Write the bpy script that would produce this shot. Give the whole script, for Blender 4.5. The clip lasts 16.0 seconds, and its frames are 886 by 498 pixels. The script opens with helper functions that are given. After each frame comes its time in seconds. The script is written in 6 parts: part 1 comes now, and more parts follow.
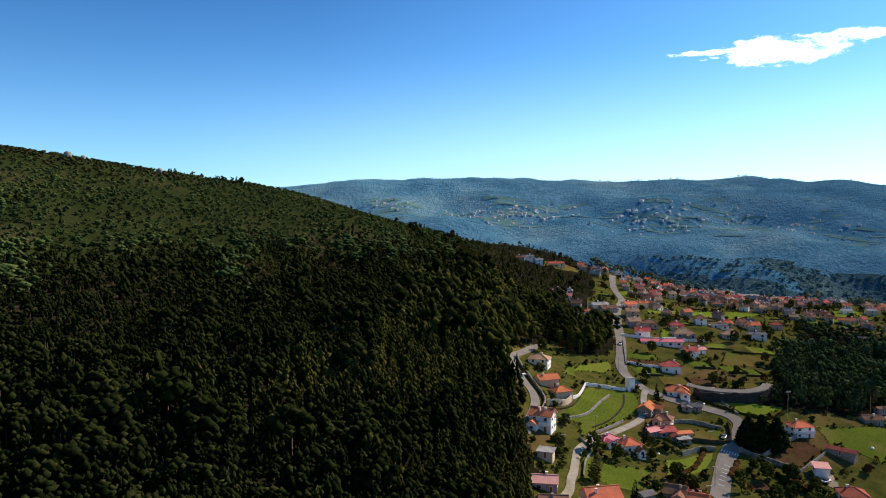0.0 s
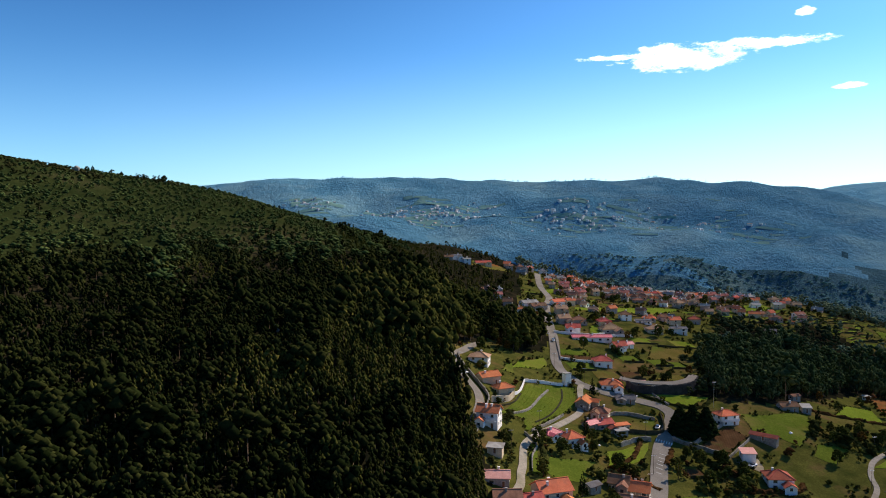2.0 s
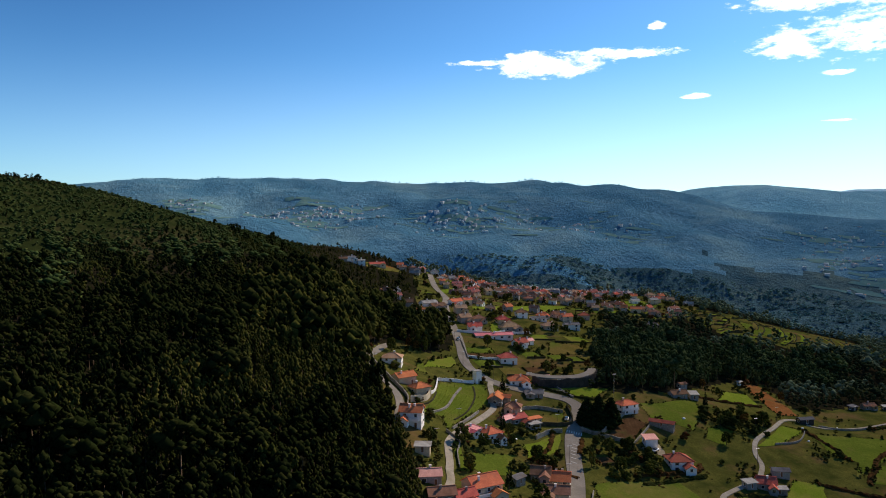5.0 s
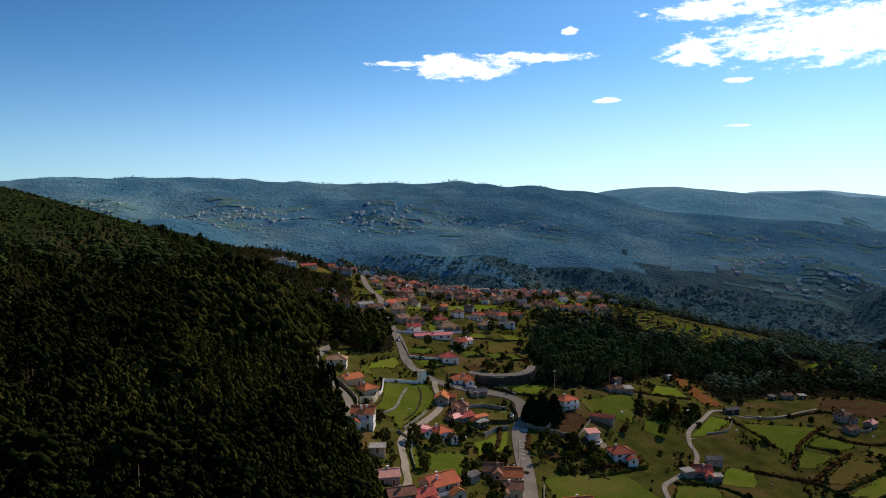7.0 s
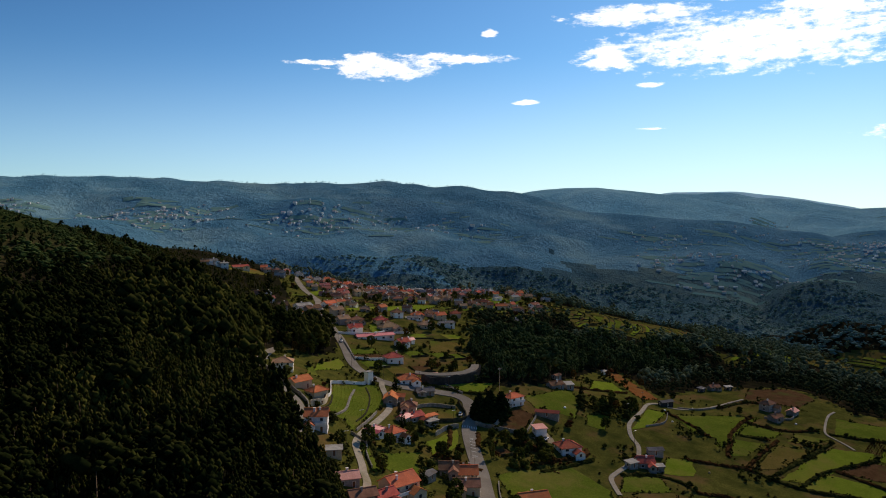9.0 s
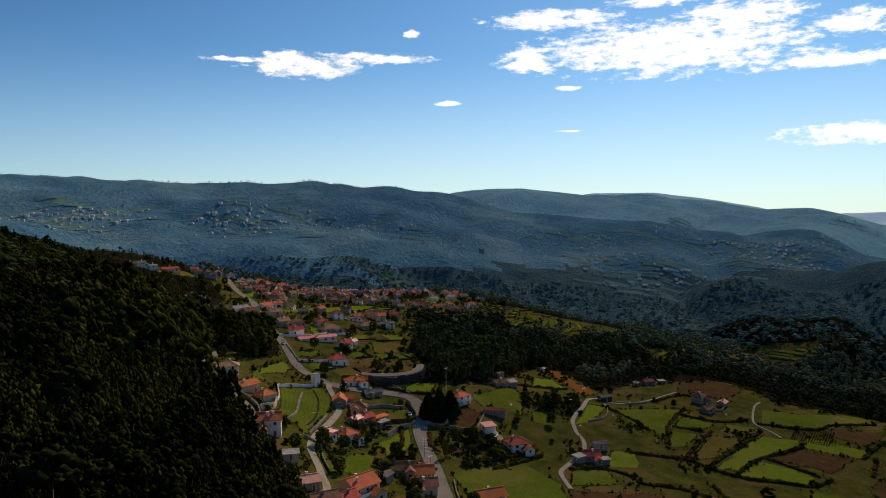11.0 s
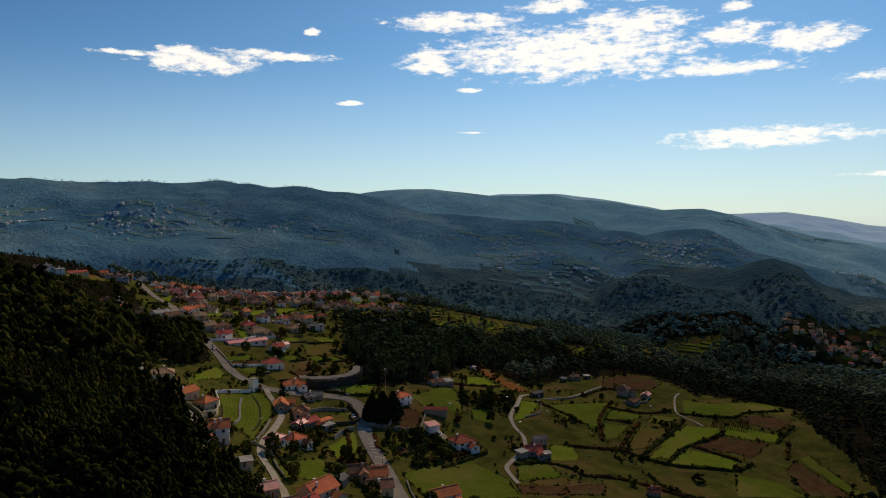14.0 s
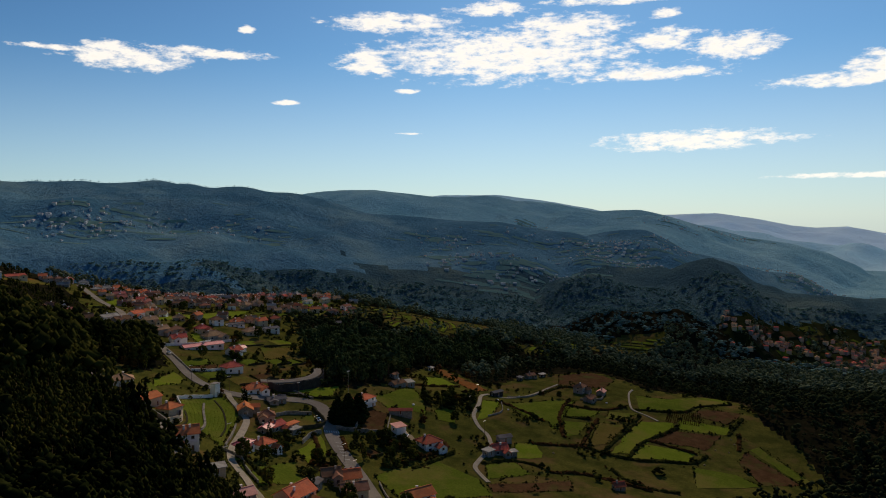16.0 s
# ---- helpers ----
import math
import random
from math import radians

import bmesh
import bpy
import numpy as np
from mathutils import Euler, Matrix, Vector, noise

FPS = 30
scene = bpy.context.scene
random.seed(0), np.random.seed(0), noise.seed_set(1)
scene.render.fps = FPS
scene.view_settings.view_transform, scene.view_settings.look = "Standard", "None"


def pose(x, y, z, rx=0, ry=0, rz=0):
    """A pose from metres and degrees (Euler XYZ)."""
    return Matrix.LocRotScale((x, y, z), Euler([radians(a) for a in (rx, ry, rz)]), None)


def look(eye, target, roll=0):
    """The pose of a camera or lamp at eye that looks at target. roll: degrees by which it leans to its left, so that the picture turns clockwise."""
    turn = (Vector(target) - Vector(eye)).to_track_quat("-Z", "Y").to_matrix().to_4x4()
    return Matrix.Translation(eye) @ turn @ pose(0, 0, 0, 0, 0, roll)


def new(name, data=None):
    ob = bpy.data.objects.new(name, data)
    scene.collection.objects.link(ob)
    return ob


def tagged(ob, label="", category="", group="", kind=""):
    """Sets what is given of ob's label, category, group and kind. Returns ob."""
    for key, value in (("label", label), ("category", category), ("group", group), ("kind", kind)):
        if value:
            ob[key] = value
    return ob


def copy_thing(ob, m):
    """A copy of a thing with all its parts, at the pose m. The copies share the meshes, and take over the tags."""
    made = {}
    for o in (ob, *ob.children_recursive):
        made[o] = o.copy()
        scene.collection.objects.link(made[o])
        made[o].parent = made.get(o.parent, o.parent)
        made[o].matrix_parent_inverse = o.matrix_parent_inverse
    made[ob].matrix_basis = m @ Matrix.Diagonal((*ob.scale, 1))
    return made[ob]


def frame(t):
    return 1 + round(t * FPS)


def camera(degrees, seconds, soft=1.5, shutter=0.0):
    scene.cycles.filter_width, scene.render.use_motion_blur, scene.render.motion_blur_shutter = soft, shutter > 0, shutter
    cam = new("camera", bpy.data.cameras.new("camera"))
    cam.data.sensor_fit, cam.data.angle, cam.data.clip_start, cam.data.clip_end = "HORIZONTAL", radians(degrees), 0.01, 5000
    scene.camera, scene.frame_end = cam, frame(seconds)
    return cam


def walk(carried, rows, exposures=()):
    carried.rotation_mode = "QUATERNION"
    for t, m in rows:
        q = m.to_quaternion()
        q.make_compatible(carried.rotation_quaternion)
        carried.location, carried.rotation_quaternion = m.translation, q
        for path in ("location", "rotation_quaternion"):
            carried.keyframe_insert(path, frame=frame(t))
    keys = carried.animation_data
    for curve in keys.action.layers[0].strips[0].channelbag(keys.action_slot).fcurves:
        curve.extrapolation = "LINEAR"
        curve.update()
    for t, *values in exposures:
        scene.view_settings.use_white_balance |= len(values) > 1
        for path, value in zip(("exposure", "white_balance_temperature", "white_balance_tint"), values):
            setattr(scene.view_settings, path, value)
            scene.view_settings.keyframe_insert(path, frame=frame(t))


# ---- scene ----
import functools

# seconds, east, north, heading, pitch: a level flight at 100 m
PATH = [
    (0, 0.00, 0.00, 0.00, -2.90), (0.5, -3.00, -0.27, -1.69, -2.91), (1, -6.07, -0.48, -3.53, -2.92),
    (1.5, -9.21, -0.54, -5.18, -2.93), (2, -12.29, -0.55, -6.68, -2.92), (2.5, -15.38, -0.49, -8.31, -2.90),
    (3, -18.51, -0.28, -10.06, -2.89), (3.5, -21.62, -0.05, -11.80, -2.88), (4, -24.77, 0.31, -13.42, -2.86),
    (6.5, -40.41, 3.77, -21.42, -2.79), (7, -43.40, 4.64, -23.00, -2.78), (7.5, -46.32, 5.64, -24.54, -2.78),
    (8, -49.17, 6.76, -26.09, -2.77), (8.5, -51.99, 7.93, -27.61, -2.77), (11, -65.50, 14.95, -35.14, -2.75),
    (11.5, -68.11, 16.58, -36.70, -2.74), (12, -70.68, 18.32, -38.11, -2.74), (12.5, -73.14, 20.10, -39.19, -2.73),
    (13, -75.57, 21.98, -40.29, -2.73), (13.5, -78.02, 23.82, -41.51, -2.72), (14, -80.28, 25.97, -42.71, -2.72),
    (14.5, -82.77, 28.03, -43.90, -2.70), (15, -85.17, 30.15, -45.10, -2.69), (15.5, -87.52, 32.39, -46.32, -2.67),
    (16, -89.83, 34.66, -47.53, -2.65),
]
EXPOSURES = [(0, 1.77, 6250, 10), (1.5, 1.74, 6250, 10), (4, 1.55, 6350, 10), (8, 1.17, 6700, 10), (11, 0.94, 7150, 11), (14, 0.74, 7300, 11), (16, 0.66, 7200, 11)]
cam = camera(62.4, 16.0, soft=1.0)
walk(cam, [(t, pose(x, y, 100, 90 + pitch, 0.07, yaw)) for t, x, y, yaw, pitch in PATH], EXPOSURES)

# ---- sky and sun ----
SUN_AZ, SUN_EL = 58.0, 35.0
sun = new("sun", bpy.data.lights.new("sun", "SUN"))
sun.data.energy, sun.data.angle, sun.data.color = 5.0, radians(0.53), (1.0, 0.82, 0.64)
sun.matrix_world = look((0, 0, 0), (-math.sin(radians(SUN_AZ)) * math.cos(radians(SUN_EL)), -math.cos(radians(SUN_AZ)) * math.cos(radians(SUN_EL)), -math.sin(radians(SUN_EL))))
sun.location = (300, 200, 900)

# bearing, elevation, half width and half height of each cloud, in degrees
CLOUDS = [
    (24.6, 11.1, 4.6, 0.85), (30.0, 11.8, 4.4, 0.4), (19.9, 11.4, 3.2, 0.2), (23.1, 11.7, 1.8, 0.6), (32.8, 13.6, 0.7, 0.3),
    (35.6, 8.5, 1.3, 0.2), (52.6, 12.1, 11.4, 1.9), (41.7, 11.6, 2.6, 1.0), (63.2, 10.4, 6.2, 0.5), (43.9, 14.5, 5.7, 0.7),
    (56.9, 14.0, 5.2, 1.0), (64.4, 12.8, 2.8, 0.8), (69.0, 12.0, 3.4, 1.0), (51.3, 15.5, 3.5, 0.5), (60.2, 15.8, 5.1, 0.4),
    (64.3, 14.6, 1.2, 0.4), (66.4, 5.5, 7.1, 0.75), (76.6, 9.2, 5.9, 0.5), (78.6, 10.1, 2.7, 0.8), (76.4, 2.7, 5.1, 0.2),
    (44.7, 9.5, 1.2, 0.2), (44.9, 6.3, 1.0, 0.1),
]


def build_world():
    world = bpy.data.worlds.new("sky")
    scene.world = world
    world.use_nodes = True
    tree = world.node_tree
    tree.nodes.clear()
    node, link = tree.nodes.new, tree.links.new

    def m(op, a, b=None, c=None):
        n = node("ShaderNodeMath")
        n.operation = op
        for k, v in enumerate((a, b, c)):
            if v is None:
                continue
            if isinstance(v, (int, float)):
                n.inputs[k].default_value = v
            else:
                link(v, n.inputs[k])
        return n.outputs[0]

    sky = node("ShaderNodeTexSky")
    sky.sky_type, sky.sun_disc = "NISHITA", False
    sky.sun_elevation, sky.sun_rotation = radians(SUN_EL), radians(SUN_AZ)
    sky.altitude, sky.air_density, sky.dust_density, sky.ozone_density = 300, 1.0, 0.25, 2.0
    coord = node("ShaderNodeTexCoord")
    sep = node("ShaderNodeSeparateXYZ")
    link(coord.outputs["Generated"], sep.inputs[0])
    x, y, z = sep.outputs
    az = m("MULTIPLY", m("ARCTAN2", x, y), 57.2958)
    el = m("MULTIPLY", m("ARCSINE", z), 57.2958)
    at = node("ShaderNodeCombineXYZ")
    link(m("MULTIPLY", az, 0.6), at.inputs[0])
    link(m("MULTIPLY", el, 1.6), at.inputs[1])
    rough = node("ShaderNodeTexNoise")
    rough.inputs["Scale"].default_value, rough.inputs["Detail"].default_value, rough.inputs["Roughness"].default_value = 1.1, 11, 0.66
    link(at.outputs[0], rough.inputs["Vector"])
    n1 = m("SUBTRACT", rough.outputs["Fac"], 0.5)
    body = None
    for a, e, w, h in CLOUDS:
        da = m("POWER", m("ABSOLUTE", m("DIVIDE", m("SUBTRACT", az, a), w * 1.05)), 2.0)
        de = m("POWER", m("ABSOLUTE", m("DIVIDE", m("SUBTRACT", el, e), h * 1.2)), 2.0)
        one = m("SUBTRACT", 1.0, m("ADD", da, de))
        one = m("MAXIMUM", one, -2.0)
        body = one if body is None else m("SMOOTH_MAX", body, one, 0.3)
    amount = m("ADD", m("MULTIPLY", body, 1.22), m("MULTIPLY", n1, 4.6))
    ramp = node("ShaderNodeMapRange")
    ramp.interpolation_type = "SMOOTHSTEP"
    link(amount, ramp.inputs[0])
    ramp.inputs[1].default_value, ramp.inputs[2].default_value = 0.1, 1.35
    shade = node("ShaderNodeMapRange")
    link(amount, shade.inputs[0])
    shade.inputs[1].default_value, shade.inputs[2].default_value = 0.4, 2.2
    shade.inputs[3].default_value, shade.inputs[4].default_value = 14.6, 12.2
    white = node("ShaderNodeCombineColor")
    link(shade.outputs[0], white.inputs[0])
    link(m("MULTIPLY", shade.outputs[0], 0.985), white.inputs[1])
    link(m("MULTIPLY", shade.outputs[0], 0.96), white.inputs[2])
    tint = node("ShaderNodeMix")
    tint.data_type, tint.blend_type = "RGBA", "MULTIPLY"
    tint.inputs[0].default_value = 1.0
    link(sky.outputs[0], tint.inputs[6])
    tint.inputs[7].default_value = SKY_TINT
    mix = node("ShaderNodeMix")
    mix.data_type = "RGBA"
    link(m("MULTIPLY", ramp.outputs[0], 0.93), mix.inputs[0])
    low = node("ShaderNodeMapRange")
    low.interpolation_type = "SMOOTHSTEP"
    link(el, low.inputs[0])
    low.inputs[1].default_value, low.inputs[2].default_value, low.inputs[3].default_value, low.inputs[4].default_value = 0, 13, 0.38, 0.0
    pale = node("ShaderNodeMix")
    pale.data_type = "RGBA"
    toward = m("COSINE", m("MULTIPLY", m("SUBTRACT", az, SUN_AZ + 12), 0.01745))
    link(m("MULTIPLY", low.outputs[0], m("MULTIPLY_ADD", m("MAXIMUM", toward, 0.0), 0.85, 0.15)), pale.inputs[0])
    link(tint.outputs[2], pale.inputs[6])
    pale.inputs[7].default_value = (10.7, 10.9, 12.2, 1)
    away, high, deep = node("ShaderNodeMapRange"), node("ShaderNodeMapRange"), node("ShaderNodeMix")
    link(az, away.inputs[0])
    away.inputs[1].default_value, away.inputs[2].default_value = 50, -10
    link(el, high.inputs[0])
    high.inputs[1].default_value, high.inputs[2].default_value = 1, 16
    deep.data_type, deep.blend_type = "RGBA", "MULTIPLY"
    link(m("MULTIPLY", away.outputs[0], high.outputs[0]), deep.inputs[0])
    link(pale.outputs[2], deep.inputs[6])
    deep.inputs[7].default_value = (0.47, 0.57, 0.65, 1)
    link(deep.outputs[2], mix.inputs[6])
    link(white.outputs[0], mix.inputs[7])
    back = node("ShaderNodeBackground")
    back.inputs[1].default_value = SKY_STRENGTH
    link(mix.outputs[2], back.inputs[0])
    out = node("ShaderNodeOutputWorld")
    link(back.outputs[0], out.inputs[0])


SKY_TINT, SKY_STRENGTH = (0.44, 0.78, 1.06, 1), 0.05
build_world()

# ---- materials ----
def material(name, low, high, scale=1.0, fine=8.0, rough=0.85, bump=0.3, metal=0.0, islands=0.0, objects=0.0, stain=None,
             through_leaf=0.0, spec=0.0, stretch=(1, 1, 1), bands=None, depth=0.55):
    """A surface between two colours by noise at two sizes (metres), with relief, stains and variety from piece to piece."""
    mat = bpy.data.materials.new(name)
    mat.use_nodes = True
    tree = mat.node_tree
    node, link = tree.nodes.new, tree.links.new
    surface = tree.nodes["Principled BSDF"]
    if not spec:  # matt things: no gloss even at a glancing view
        surface = node("ShaderNodeBsdfDiffuse")
        link(surface.outputs[0], tree.nodes["Material Output"].inputs[0])
    geo = node("ShaderNodeNewGeometry")
    place = node("ShaderNodeMapping")
    link(geo.outputs["Position"], place.inputs[0])
    place.inputs["Scale"].default_value = stretch

    def noise_at(size, detail=4, r=0.6):
        n = node("ShaderNodeTexNoise")
        n.inputs["Scale"].default_value, n.inputs["Detail"].default_value, n.inputs["Roughness"].default_value = 1 / size, detail, r
        link(place.outputs[0], n.inputs["Vector"])
        return n.outputs["Fac"]

    def spread(value, a, b):
        r = node("ShaderNodeMapRange")
        link(value, r.inputs[0])
        r.inputs[1].default_value, r.inputs[2].default_value = a, b
        return r.outputs[0]

    def blend(fac, a, b, mode="MIX"):
        n = node("ShaderNodeMix")
        n.data_type, n.blend_type = "RGBA", mode
        for k, v in ((0, fac), (6, a), (7, b)):
            if isinstance(v, float):
                n.inputs[k].default_value = v
            elif isinstance(v, tuple):
                n.inputs[k].default_value = (*v, 1)
            else:
                link(v, n.inputs[k])
        return n.outputs[2]

    big, small = noise_at(scale, 3), noise_at(scale / fine, 5, 0.7)
    colour = blend(spread(big, 0.32, 0.68), low, high)
    mean = tuple((a + b) / 2 for a, b in zip(low, high))
    colour = blend(spread(small, 0.3, 0.72), blend(depth, colour, tuple(c * 0.45 for c in mean)), colour)
    if bands:
        w = node("ShaderNodeTexWave")
        w.inputs["Scale"].default_value, w.inputs["Distortion"].default_value = bands[0], 1.5
        turn = node("ShaderNodeMapping")
        turn.inputs["Rotation"].default_value = (0, 0, bands[1])
        link(geo.outputs["Position"], turn.inputs[0])
        link(turn.outputs[0], w.inputs["Vector"])
        colour = blend(spread(w.outputs["Fac"], 0.2, 0.8), colour, blend(1.0, colour, bands[2], "MULTIPLY"))
    if stain:
        colour = blend(spread(noise_at(scale * 2.7, 5, 0.65), 0.52, 0.7), colour, stain)
    for amount, source in ((islands, geo.outputs["Random Per Island"]), (objects, None)):
        if amount:
            if source is None:
                source = node("ShaderNodeObjectInfo").outputs["Random"]
            hsv = node("ShaderNodeHueSaturation")
            link(colour, hsv.inputs["Color"])
            r = node("ShaderNodeMapRange")
            link(source, r.inputs[0])
            r.inputs[3].default_value, r.inputs[4].default_value = 1 - amount, 1 + amount
            link(r.outputs[0], hsv.inputs["Value"])
            r2 = node("ShaderNodeMapRange")
            link(source, r2.inputs[0])
            r2.inputs[3].default_value, r2.inputs[4].default_value = 0.5 + amount * 0.06, 0.5 - amount * 0.06
            link(r2.outputs[0], hsv.inputs["Hue"])
            colour = hsv.outputs[0]
    if not spec:
        link(colour, surface.inputs["Color"])
        surface.inputs["Roughness"].default_value = rough
    else:
        link(colour, surface.inputs["Base Color"])
        surface.inputs["Roughness"].default_value, surface.inputs["Metallic"].default_value = rough, metal
        surface.inputs["Specular IOR Level"].default_value = spec
    if bump:
        b = node("ShaderNodeBump")
        b.inputs["Strength"].default_value, b.inputs["Distance"].default_value = bump, scale / fine
        link(small, b.inputs["Height"])
        link(b.outputs[0], surface.inputs["Normal"])
    if through_leaf:
        leaf, both = node("ShaderNodeBsdfTranslucent"), node("ShaderNodeMixShader")
        link(blend(1.0, colour, (1.25, 1.3, 0.6), "MULTIPLY"), leaf.inputs[0])
        both.inputs[0].default_value = through_leaf
        link(surface.outputs[0], both.inputs[1])
        link(leaf.outputs[0], both.inputs[2])
        link(both.outputs[0], tree.nodes["Material Output"].inputs[0])
    return mat


